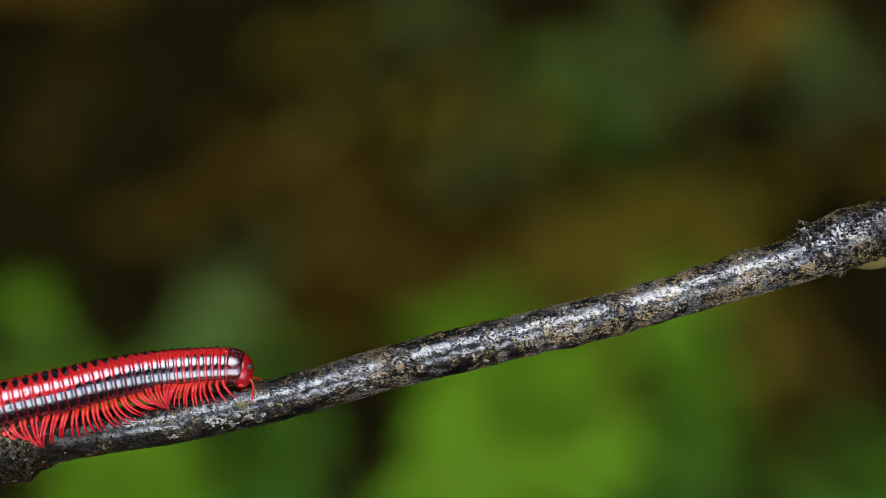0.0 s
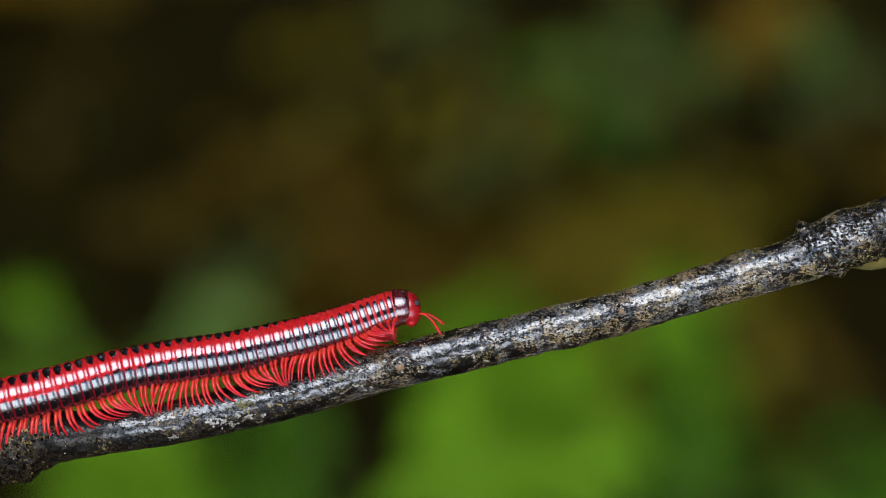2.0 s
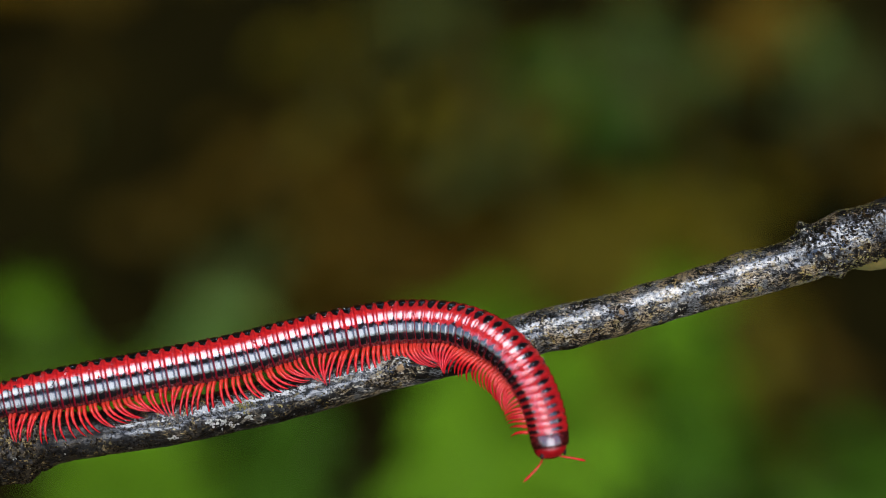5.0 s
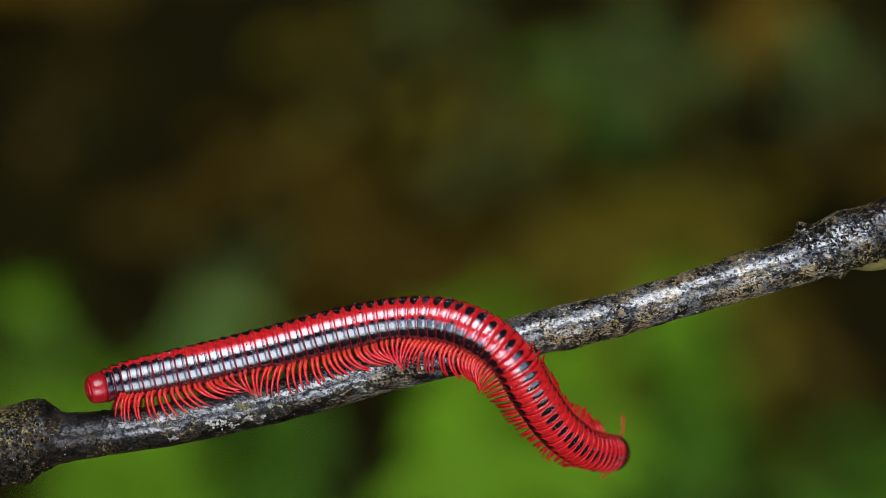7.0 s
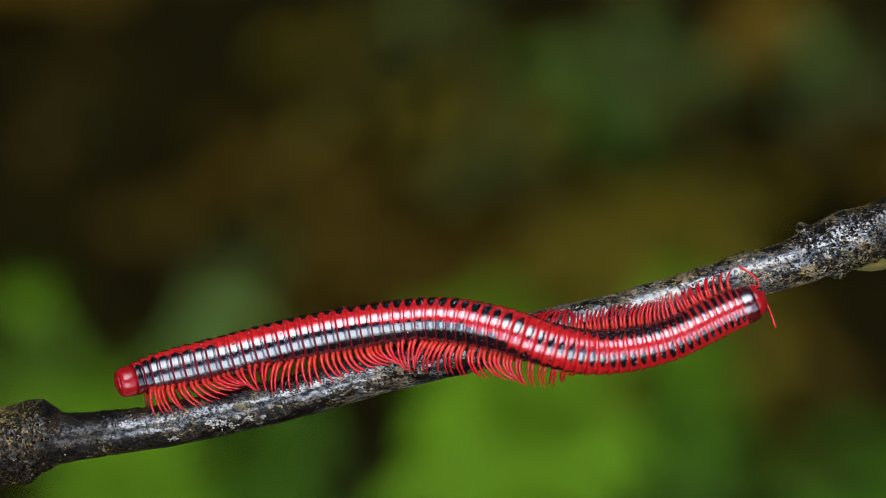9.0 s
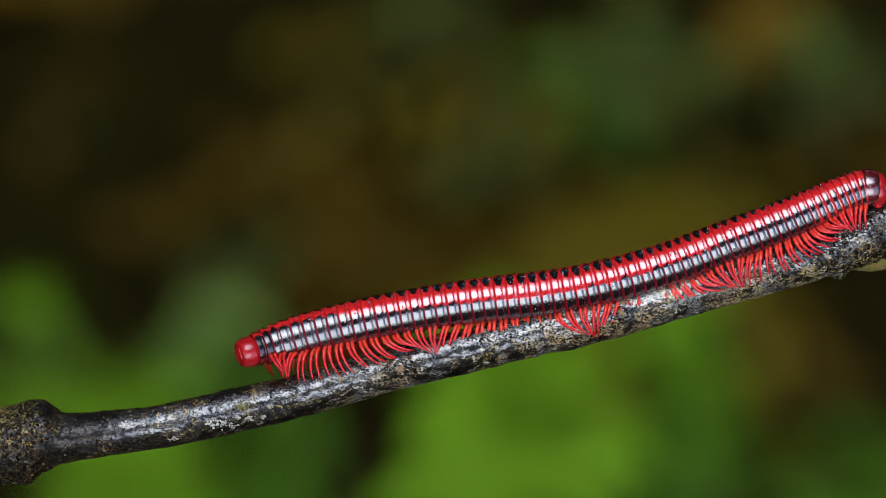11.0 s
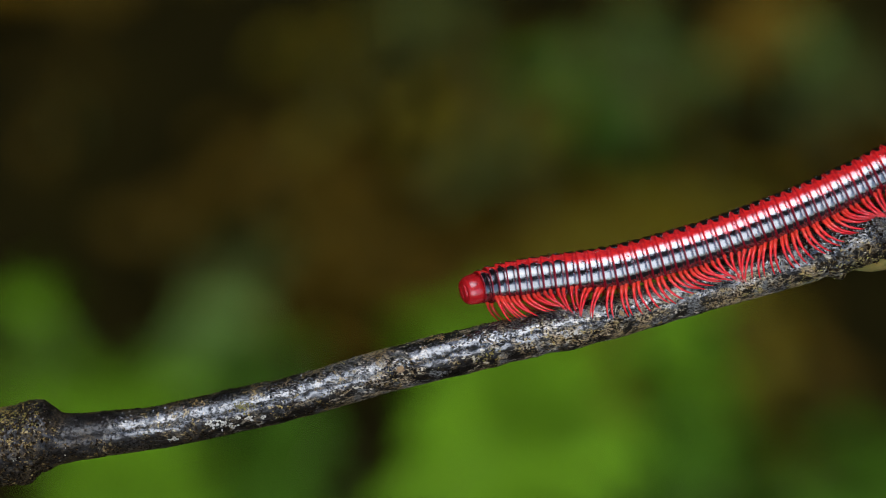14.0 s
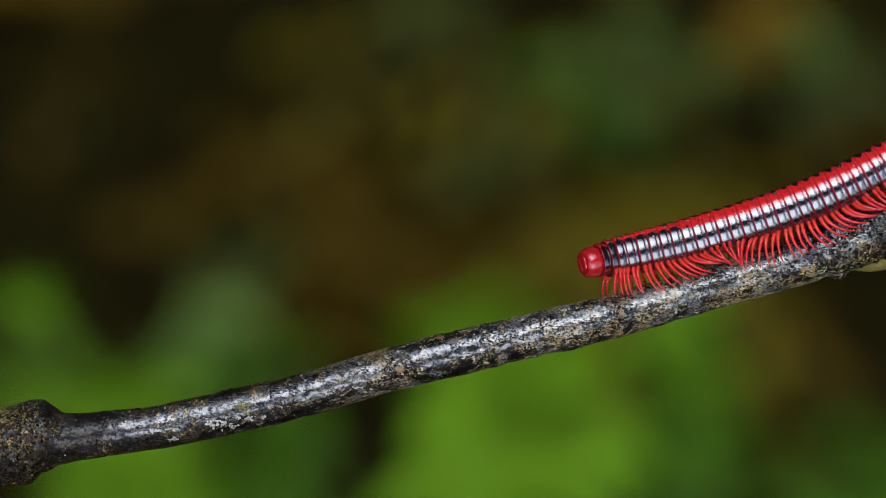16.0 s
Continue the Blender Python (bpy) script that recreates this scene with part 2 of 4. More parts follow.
def lathe(profile, sides, squash=0.0, bulge=0.0):
    """A skin round the x axis through (x, radius); squash flattens the underside."""
    verts, faces = [], []
    for x, r in profile:
        for k in range(sides):
            b = 2 * math.pi * k / sides
            r_ = r * (1 + bulge * math.sin(2 * b) ** 2)
            z = r_ * math.cos(b)
            verts.append((x, r_ * math.sin(b), z if z > -0.55 * r else -0.55 * r + (z + 0.55 * r) * (1 - squash)))
    for i in range(len(profile) - 1):
        for k in range(sides):
            j = (k + 1) % sides
            faces.append((i * sides + k, i * sides + j, (i + 1) * sides + j, (i + 1) * sides + k))
    faces.append(tuple(range(sides - 1, -1, -1)))
    faces.append(tuple((len(profile) - 1) * sides + k for k in range(sides)))
    return verts, faces


def tube(points, radii, sides=7):
    """A tapering tube along points."""
    pts = [Vector(p) for p in points]
    verts, faces = [], []
    ref = Vector((0.31, 0.2, 0.93))
    for i, p in enumerate(pts):
        d = (pts[min(i + 1, len(pts) - 1)] - pts[max(i - 1, 0)]).normalized()
        a = d.cross(ref).normalized()
        b = d.cross(a)
        for k in range(sides):
            w = 2 * math.pi * k / sides
            verts.append(p + (a * math.cos(w) + b * math.sin(w)) * radii[i])
    for i in range(len(pts) - 1):
        for k in range(sides):
            j = (k + 1) % sides
            faces.append((i * sides + k, (i + 1) * sides + k, (i + 1) * sides + j, i * sides + j))
    faces.append(tuple(range(sides)))
    faces.append(tuple((len(pts) - 1) * sides + k for k in range(sides - 1, -1, -1)))
    return verts, faces


def curve_through(points, n):
    """n places at even steps along a Catmull-Rom curve through points of any dimension."""
    p = np.array(points, float)
    p = np.vstack([2 * p[0] - p[1], p, 2 * p[-1] - p[-2]])
    out = []
    for i in range(1, len(p) - 2):
        for s in np.linspace(0, 1, 24, endpoint=False):
            a, b, c, d = p[i - 1:i + 3]
            out.append(0.5 * (2 * b + (c - a) * s + (2 * a - 5 * b + 4 * c - d) * s * s + (3 * b - a - 3 * c + d) * s ** 3))
    out.append(p[-2])
    out = np.array(out)
    arc = np.concatenate([[0], np.cumsum(np.linalg.norm(np.diff(out[:, :3], axis=0), axis=1))])
    even = np.linspace(0, arc[-1], n)
    return np.stack([np.interp(even, arc, out[:, k]) for k in range(out.shape[1])], 1), arc[-1]


# ---------------------------------------------------------------- ground and surroundings
SLOPE = 0.16


def ground_height(x, y):
    z = SLOPE * 14 * math.tanh(y / 14)
    return z + 0.02 * noise.noise(Vector((x * 2.3, y * 2.3, 0))) + 0.10 * noise.noise(Vector((x * 0.5, y * 0.5, 3)))


def build_ground():
    side = [0.0]
    step = 0.06
    while side[-1] < 600:
        side.append(side[-1] + step)
        step *= 1.0 if side[-1] < 2.4 else 1.28
    axis = [-v for v in side[:0:-1]] + side
    n = len(axis)
    verts = [(x, y, ground_height(x, y)) for y in axis for x in axis]
    faces = [(j * n + i, j * n + i + 1, (j + 1) * n + i + 1, (j + 1) * n + i) for j in range(n - 1) for i in range(n - 1)]
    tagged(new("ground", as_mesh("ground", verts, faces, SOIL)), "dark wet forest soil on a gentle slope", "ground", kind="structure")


def leaf_blade(length, width, droop=0.25, fold=0.18, rows=7):
    """A pointed leaf blade along +x with a folded midrib and a drooping tip."""
    verts, faces = [], []
    for i in range(rows + 1):
        s = i / rows
        w = width * 0.5 * (math.sin(math.pi * s ** 0.75) ** 0.8 if 0 < s < 1 else 0.02)
        z = -droop * length * s * s
        for k in (-1, -0.5, 0, 0.5, 1):
            verts.append((s * length, k * w, z + abs(k) * w * fold * 2 - 0.06 * w * math.cos(6.28 * s * 2) * k * k))
    for i in range(rows):
        for k in range(4):
            a = i * 5 + k
            faces.append((a, a + 5, a + 6, a + 1))
    return verts, faces


def leaf_cloud(name, label, count, place, size, material, category, seed):
    """Many separate leaves as one object."""
    rng = random.Random(seed)
    blade, quads = leaf_blade(1.0, 0.5, rows=3)
    verts, faces = [], []
    for _ in range(count):
        p, up = place(rng)
        m = Matrix.Translation(p) @ up.to_track_quat("Z", "Y").to_matrix().to_4x4() @ pose(0, 0, 0, rng.uniform(-35, 35), rng.uniform(-35, 35), rng.uniform(0, 360))
        k = size * rng.uniform(0.6, 1.4)
        o = len(verts)
        verts += [m @ (Vector(v) * k) for v in blade]
        faces += [tuple(i + o for i in f) for f in quads]
    return tagged(new(name, as_mesh(name, verts, faces, material)), label, category, kind="stuff")


def dome(az0, az1, el0, el1, d0, d1):
    """Random places on a shell round the subject; azimuth 0 lies behind the camera."""
    def place(rng):
        az, el, d = radians(rng.uniform(az0, az1)), radians(rng.uniform(el0, el1)), rng.uniform(d0, d1)
        way = Vector((math.sin(az) * math.cos(el), -math.cos(az) * math.cos(el), math.sin(el)))
        return FOCUS + way * d, -way
    return place


def build_sky_blockers():
    # added leaves out of view; they cut off the low sky and its reflections
    leaf_cloud("tree_foliage", "added dim green leaves out of view that block the low sky", 3600, dome(68, 292, 0, 58, 5.0, 8.0), 0.75, DIM, "foliage", 1)
    # unseen leaf band behind the camera, added to part the two body highlights
    leaf_cloud("tree_foliage", "added dim green leaf band behind the camera that splits the sky's reflection", 2200, dome(-70, 70, 46, 61, 7.0, 9.0), 0.75, DIM, "foliage", 3)


def litter_place(rng):
    x, y = rng.uniform(-0.5, 0.5), rng.uniform(0.70, 1.5)
    return Vector((x, y, ground_height(x, y) + rng.uniform(0.004, 0.02))), Vector((0, -SLOPE, 1))


def wide_litter_place(rng):
    while True:
        x, y = rng.gauss(0, 1.3), rng.gauss(0.9, 1.3)
        if not (abs(x) < 0.9 and 0.1 < y < 2.4):
            return Vector((x, y, ground_height(x, y) + rng.uniform(0.004, 0.02))), Vector((0, -SLOPE, 1))


def build_litter():
    leaf_cloud("leaf_litter", "brown wet dead leaves lying on the soil", 460, litter_place, 0.065, DEAD, "leaf litter", 5)
    leaf_cloud("leaf_litter", "thin brown leaf litter over the open slope", 2600, wide_litter_place, 0.065, DEAD, "leaf litter", 6)


def ground_reach(u, v):
    """How far the ground lies on the sight line through (u, v)."""
    d = 0.6
    while d < 8:
        p = far_spot(u, v, d)
        if p.z < ground_height(p.x, p.y):
            break
        d += 0.02
    return d


def build_plant(u, v, height, leaves, spread, length, material, label, seed):
    """A low herb: a stem from the ground and leaves round a crown seen at (u, v)."""
    rng = random.Random(seed)
    d = ground_reach(u, v)
    while far_spot(u, v, d).z - ground_height(far_spot(u, v, d).x, far_spot(u, v, d).y) < height and d > 0.9:
        d -= 0.01
    crown = far_spot(u, v, d)
    foot = Vector((crown.x + rng.uniform(-0.02, 0.02), crown.y + rng.uniform(0.0, 0.04), 0))
    foot.z = ground_height(foot.x, foot.y) - 0.005
    plant = tagged(new("herb"), label, "plant", "low forest herbs")
    plant.location = foot
    top = crown - foot
    bend = Vector((rng.uniform(-0.02, 0.02), rng.uniform(-0.02, 0.02), 0))
    pts = [top * s + bend * math.sin(math.pi * s) for s in np.linspace(0, 1, 7)]
    part("stem", as_mesh("stem", *tube(pts, [0.0035 - 0.002 * i / 6 for i in range(7)], 6), STEM), plant)
    leaves, length = round(leaves * 2.8), length * 0.58
    for k in range(leaves):
        turn = 137.5 * k + rng.uniform(-25, 25)
        far = spread * math.sqrt((k + 0.3) / leaves)
        q = top + Vector((math.cos(radians(turn)) * far, math.sin(radians(turn)) * far, rng.uniform(-0.5, 0.3) * spread))
        size = length * rng.uniform(0.75, 1.2)
        verts, faces = leaf_blade(size, size * rng.uniform(0.45, 0.6), rng.uniform(0.1, 0.35))
        stalk, rings = tube([(-0.02, 0, -0.012), (-0.008, 0, -0.003), (0.0, 0, 0.0)], [0.0012, 0.001, 0.0008], 5)
        o = len(verts)
        me = as_mesh("leaf", verts + stalk, faces + [tuple(i + o for i in f) for f in rings], material)
        m = Matrix.Translation(q) @ pose(0, 0, 0, 0, 0, turn) @ pose(0, 0, 0, rng.uniform(-20, 20), rng.uniform(-10, 30), 0) @ Matrix.Translation((-size * 0.45, 0, 0))
        part("leaf", me, plant, at=m)


def build_plants():
    bright, deep = "bright green broad-leaved herb on the forest floor", "deep green herb growing from the leaf litter"
    olive, grey = "olive green herb with broad leaves on the soil", "dull grey-green herb among brown leaf litter"
    pale = "pale green small-leaved herb above the leaf litter"
    brown = "wilted orange-brown herb among the leaf litter"
    for i, row in enumerate([
            (930, 745, 0.20, 8, 0.048, 0.066, BRIGHT, bright), (875, 855, 0.20, 6, 0.042, 0.060, BRIGHT, bright),
            (925, 680, 0.16, 5, 0.030, 0.050, BRIGHT, bright), (1090, 700, 0.12, 5, 0.030, 0.050, OLIVE, olive), (1030, 810, 0.12, 6, 0.040, 0.060, GREEN, deep),
            (50, 530, 0.16, 2, 0.012, 0.029, BRIGHT, bright), (205, 725, 0.12, 6, 0.030, 0.048, BRIGHT, bright),
            (190, 870, 0.16, 6, 0.036, 0.055, BRIGHT, bright), (55, 690, 0.13, 2, 0.028, 0.044, BRIGHT, bright), (250, 865, 0.14, 4, 0.035, 0.050, BRIGHT, bright), (470, 860, 0.10, 5, 0.035, 0.045, GREEN, deep),
            (370, 640, 0.10, 3, 0.018, 0.040, GREEN, deep),
            (1190, 530, 0.16, 3, 0.018, 0.045, BRIGHT, bright), (1170, 450, 0.14, 4, 0.022, 0.040, OLIVE, olive), (1215, 640, 0.14, 2, 0.016, 0.045, BRIGHT, bright),
            (1200, 790, 0.14, 4, 0.026, 0.050, GREEN, deep), (1225, 690, 0.14, 3, 0.020, 0.046, GREEN, deep), (1075, 490, 0.12, 7, 0.040, 0.048, OLIVE, olive), (1180, 500, 0.13, 4, 0.026, 0.046, BRIGHT, bright), (1240, 420, 0.12, 4, 0.032, 0.046, OLIVE, olive), (960, 560, 0.11, 3, 0.035, 0.046, BRIGHT, bright), (1120, 415, 0.12, 5, 0.045, 0.046, OLIVE, olive), (480, 650, 0.10, 3, 0.035, 0.042, GREEN, deep), (1395, 600, 0.06, 2, 0.035, 0.042, DEAD, brown), (1345, 720, 0.08, 2, 0.035, 0.042, OLIVE, olive), (1480, 690, 0.06, 1, 0.030, 0.040, DEAD, brown), (1340, 560, 0.09, 1, 0.030, 0.042, OLIVE, olive), (1420, 820, 0.08, 2, 0.035, 0.042, GREEN, deep), (1110, 430, 0.14, 8, 0.034, 0.045, OLIVE, olive),
            (810, 585, 0.10, 4, 0.022, 0.045, BRIGHT, bright), (860, 130, 0.12, 4, 0.055, 0.042, OLIVE, olive),
            (760, 5, 0.10, 4, 0.026, 0.040, GREYISH, grey), (900, 250, 0.10, 3, 0.035, 0.040, GREYISH, grey),
            (1130, 90, 0.16, 2, 0.030, 0.040, GREYISH, grey), (1480, 130, 0.10, 3, 0.035, 0.040, GREYISH, grey),
            (1550, 860, 0.12, 3, 0.030, 0.050, GREEN, deep), (1250, 300, 0.08, 3, 0.045, 0.045, OLIVE, olive), (1020, 350, 0.06, 8, 0.045, 0.045, DEAD, brown),
            (700, 340, 0.05, 4, 0.045, 0.045, DEAD, brown), (1050, 160, 0.06, 4, 0.040, 0.045, GREEN, deep),
            (1520, 260, 0.05, 4, 0.045, 0.045, DEAD, brown),
            (450, 330, 0.05, 3, 0.050, 0.045, DEAD, brown), (330, 400, 0.05, 2, 0.040, 0.040, DEAD, brown),
            (1200, 370, 0.06, 4, 0.035, 0.045, OLIVE, olive), (520, 250, 0.05, 4, 0.050, 0.045, DEAD, brown),
            (430, 480, 0.06, 4, 0.035, 0.040, GREYISH, grey), (620, 420, 0.05, 5, 0.050, 0.045, DEAD, brown), (760, 440, 0.05, 5, 0.045, 0.045, DEAD, brown),
            (900, 430, 0.06, 7, 0.040, 0.042, DEAD, brown), (940, 345, 0.06, 4, 0.045, 0.042, OLIVE, olive),
            (560, 530, 0.06, 4, 0.035, 0.040, DEAD, brown), (600, 110, 0.06, 3, 0.045, 0.040, OLIVE, olive), (110, 170, 0.05, 1, 0.040, 0.040, DEAD, brown), (1000, 480, 0.06, 8, 0.045, 0.045, OLIVE, olive), (1110, 510, 0.08, 5, 0.040, 0.045, OLIVE, olive),
            (660, 380, 0.06, 4, 0.040, 0.045, DEAD, brown), (395, 545, 0.13, 2, 0.012, 0.030, PALE_LEAF, pale), (335, 600, 0.12, 2, 0.012, 0.024, PALE_LEAF, pale),
            (1130, 45, 0.16, 1, 0.010, 0.022, PALE_LEAF, pale), (1010, 95, 0.14, 1, 0.010, 0.018, PALE_LEAF, pale), (1250, 115, 0.14, 1, 0.008, 0.020, PALE_LEAF, pale),
            (1145, 560, 0.15, 1, 0.012, 0.026, PALE_LEAF, pale), (90, 600, 0.13, 1, 0.010, 0.022, PALE_LEAF, pale), (1440, 60, 0.12, 1, 0.010, 0.024, PALE_LEAF, pale)]):
        build_plant(*row, 40 + i)


build_ground()
build_sky_blockers()
build_litter()
build_plants()

# ---------------------------------------------------------------- branch
BRANCH_LINE = ((-6000, 7600, -300), (-4200, 4600, -200), (-2600, 2300, -100), (-1300, 1220, -30), (-500, 905, 0), (-100, 812, 0), (0, 790, 0), (60, 777, 0), (120, 774, 0), (200, 765, 0), (300, 751, 0), (400, 729, 0), (500, 707.5, 0),
               (600, 679.5, 0), (700, 650.5, 0), (800, 626.5, 0), (900, 601.5, 0), (1000, 578, 0), (1100, 555, 0), (1200, 525, 0), (1300, 495, 0),
               (1400, 466, 0), (1480, 434, 0), (1568, 404, 0), (1800, 318, 0), (2300, 110, 0), (2900, -150, 0))


def branch_radius(u):
    """The branch's half thickness along its run, swollen at its nodes."""
    r = np.interp(u, [-6000, -1300, -100, 0, 60, 110, 140, 250, 400, 600, 800, 1000, 1200, 1400, 1440, 1500, 1568, 2900],
                  [160, 90, 70, 67, 63, 45, 41, 38, 38.5, 38.5, 39, 38.5, 38.5, 41, 45, 51, 51, 22])
    return r


BRANCH, _ = curve_through([(*spot(u, v, n), u) for u, v, n in BRANCH_LINE], 5200)


def bark_swell(q, u, w):
    """How far the bark stands out at angle w (0 on the upper side, a quarter turn towards the eye)."""
    out = 2.0 * noise.noise(q * 230) + 0.7 * noise.noise(q * 650) + 0.5 * noise.noise(q * 1300) + 0.45 * noise.noise(q * 2600)
    rugged = float(np.interp(u, [85, 125, 1405, 1445], [1, 0, 0, 1]))
    out += rugged * (3.2 * noise.noise(q * 420) + 2.4 * noise.noise(q * 1000) + 1.5 * noise.noise(q * 2100))
    top, low, face = max(0, math.cos(w)), max(0, -math.cos(w)), max(0, math.sin(w))
    out += 19 * top ** 4 * math.exp(-((u - 1438) / 11) ** 2) + 10 * top ** 3 * math.exp(-((u - 78) / 24) ** 2)
    out += 5 * top ** 2 * math.exp(-((u - 1500) / 25) ** 2) + 4 * top ** 2 * math.exp(-((u - 1320) / 20) ** 2) + 3 * top ** 2 * math.exp(-((u - 778) / 14) ** 2)
    out += 10 * low ** 4 * math.exp(-((u - 35) / 22) ** 2) + 9 * low ** 3 * math.exp(-((u - 1466) / 10) ** 2) + 4 * low ** 2 * math.exp(-((u - 1010) / 30) ** 2)
    ring = math.hypot(u - 710, 38 * (w - 1.62)) / 16
    out += 4.5 * math.exp(-((ring - 1) / 0.35) ** 2) - 2.5 * math.exp(-(ring / 0.6) ** 2)
    ring = math.hypot(u - 1098, 38 * (w - 1.5)) / 14
    out += 3.0 * math.exp(-((ring - 1) / 0.4) ** 2)
    out += 3.5 * face * math.exp(-((u - 865 - 6 * math.sin(9 * w)) / 5) ** 2) + 3.0 * face * math.exp(-((u - 1448 + 10 * w) / 7) ** 2)
    return out


def on_branch(i, w, lift=0.0):
    """Place and outward way on the bark at step i of the branch's line and angle w."""
    p, u = Vector(BRANCH[i, :3]), BRANCH[i, 3]
    d = Vector(BRANCH[min(i + 1, len(BRANCH) - 1), :3] - BRANCH[max(i - 1, 0), :3]).normalized()
    a = NEAR.cross(d).normalized()
    out = a * math.cos(w) + d.cross(a) * math.sin(w)
    q = p + out * (branch_radius(u) * U)
    return q + out * ((bark_swell(q, u, w) + lift) * U), out, d


def step_at(u):
    return int(np.argmin(np.abs(BRANCH[:, 3] - u)))


def flake(rng, size, height, sides=9):
    """An uneven low crust lying in the xy plane."""
    k = [size * rng.uniform(0.6, 1.3) for _ in range(sides)]
    verts = [(0, 0, height)]
    for scale, z in ((0.6, 0.85), (1.0, -0.2)):
        verts += [(math.cos(6.283 * i / sides) * k[i] * scale, math.sin(6.283 * i / sides) * k[i] * scale, height * z * rng.uniform(0.7, 1.2)) for i in range(sides)]
    faces = [(0, 1 + i, 1 + (i + 1) % sides) for i in range(sides)]
    faces += [(1 + i, 1 + sides + i, 1 + sides + (i + 1) % sides, 1 + (i + 1) % sides) for i in range(sides)]
    return verts, faces


def crust(branch, back, name, material, count, spans, size, height, label, seed, arc=(-0.6, 3.3)):
    """Many small flakes on the bark, one part."""
    rng = random.Random(seed)
    verts, faces = [], []
    for _ in range(count):
        u0, u1 = rng.choice(spans)
        w = rng.uniform(*arc)
        q, out, d = on_branch(step_at(rng.uniform(u0, u1)), w, -0.3)
        m = back @ Matrix.Translation(q) @ out.to_track_quat("Z", "Y").to_matrix().to_4x4() @ pose(0, 0, 0, 0, 0, rng.uniform(0, 360))
        v, f = flake(rng, size * U * rng.uniform(0.5, 1.5), height * U * rng.uniform(0.6, 1.4))
        o = len(verts)
        verts += [m @ Vector(p) for p in v]
        faces += [tuple(i + o for i in g) for g in f]
    ob = part(name, as_mesh(name, verts, faces, material), branch, label)
    ob["kind"] = "stuff"


def build_branch():
    keep = np.interp(BRANCH[:, 3], [-6100, -300, -250, 1800, 1850, 3000], [30, 30, 1, 1, 30, 30])
    chosen, last = [], -99.0
    for i in range(len(BRANCH)):
        if i - last >= keep[i]:
            chosen.append(i)
            last = i
    sides = 90
    branch = tagged(new("branch"), "wet dark branch crusted with grey and ochre lichen", "branch")
    branch.location = BRANCH[0, :3]
    back = Matrix.Translation(-Vector(BRANCH[0, :3]))
    verts = [back @ on_branch(i, 2 * math.pi * k / sides)[0] for i in chosen for k in range(sides)]
    faces = [(i * sides + k, i * sides + (k + 1) % sides, (i + 1) * sides + (k + 1) % sides, (i + 1) * sides + k)
             for i in range(len(chosen) - 1) for k in range(sides)]
    faces.append(tuple(range(sides)))
    faces.append(tuple((len(chosen) - 1) * sides + k for k in range(sides - 1, -1, -1)))
    skin = as_mesh("bark", verts, faces, BARK)
    lie = skin.attributes.new("turn", "FLOAT", "POINT")
    lie.data.foreach_set("value", [2 * math.pi * min(k, sides - k) / sides for _ in chosen for k in range(sides)])
    part("bark", skin, branch)

    def cluster(name, u, w, size, count, material, label, seed, ring=False):
        """Crumbs of one crust, heaped or set in a ring, longer along the branch."""
        rng = random.Random(seed)
        verts, faces = [], []
        for c in range(count):
            if ring:
                turn = 6.283 * c / count
                du, dw = size * math.cos(turn) + rng.gauss(0, 0.8), size * math.sin(turn) + rng.gauss(0, 0.8)
            else:
                du, dw = rng.gauss(0, 0.9 * size), rng.gauss(0, 0.5 * size)
            q, out, _ = on_branch(step_at(u + du), w + dw / 38, -0.4)
            m = back @ Matrix.Translation(q) @ out.to_track_quat("Z", "Y").to_matrix().to_4x4() @ pose(0, 0, 0, rng.uniform(-20, 20), rng.uniform(-20, 20), rng.uniform(0, 360))
            v, f = flake(rng, rng.uniform(0.7, 3.0) * U, rng.uniform(0.3, 1.2) * U, 7)
            faces += [tuple(i + len(verts) for i in g) for g in f]
            verts += [m @ Vector(p) for p in v]
        part(name, as_mesh(name, verts, faces, material), branch, label)

    def boss(u, w, size, height, seed):
        """A low round leaf scar with a cracked dark rim."""
        q, out, _ = on_branch(step_at(u), w, -1.5)
        m = back @ Matrix.Translation(q) @ out.to_track_quat("Z", "Y").to_matrix().to_4x4()
        v, f = flake(random.Random(seed), size * U, height * U, 18)
        part("leaf_scar", as_mesh("leaf_scar", v, f, SCAR), branch, "ochre leaf scar", m)
        cluster("scar_rim", u, w, size + 3, 44, DARK_BARK, "cracked dark rim of a leaf scar", seed, True)

    boss(709, 1.62, 9.5, 4.5, 3)
    boss(1098, 1.5, 8.0, 3.5, 4)
    cluster("bark_knob", 780, 0.45, 9, 40, SCAR, "worn ochre knob", 7)
    for k, (u, w, size) in enumerate(((382, 1.95, 9), (398, 2.05, 8), (410, 2.35, 5), (440, 2.05, 5), (372, 1.85, 5), (306, 2.3, 5), (423, 1.9, 4), (1000, 1.95, 5), (1015, 1.85, 4), (465, 2.1, 3))):
        cluster("pale_lichen", u, w, size, 6 + 3 * size, PALE_LICHEN, "cream white lichen crust", 20 + k)
    for k, (u, w, size) in enumerate(((15, 0.35, 9), (34, 0.25, 8), (8, 0.7, 7), (50, 0.6, 8), (438, 1.5, 8), (862, 2.0, 7), (430, 1.4, 5), (1310, 0.5, 6), (1345, 0.4, 6))):
        cluster("moss_patch", u, w, 1.6 * size, 6 + 4 * size, MOSS, "olive yellow moss patch", 40 + k)
    # the pale side shoot at the far fork, its underside green
    pts = curve_through([spot(1500, 462, -6), spot(1545, 462, -2), spot(1575, 452, 0), spot(1620, 452, 0), spot(1750, 470, 0)], 14)[0]
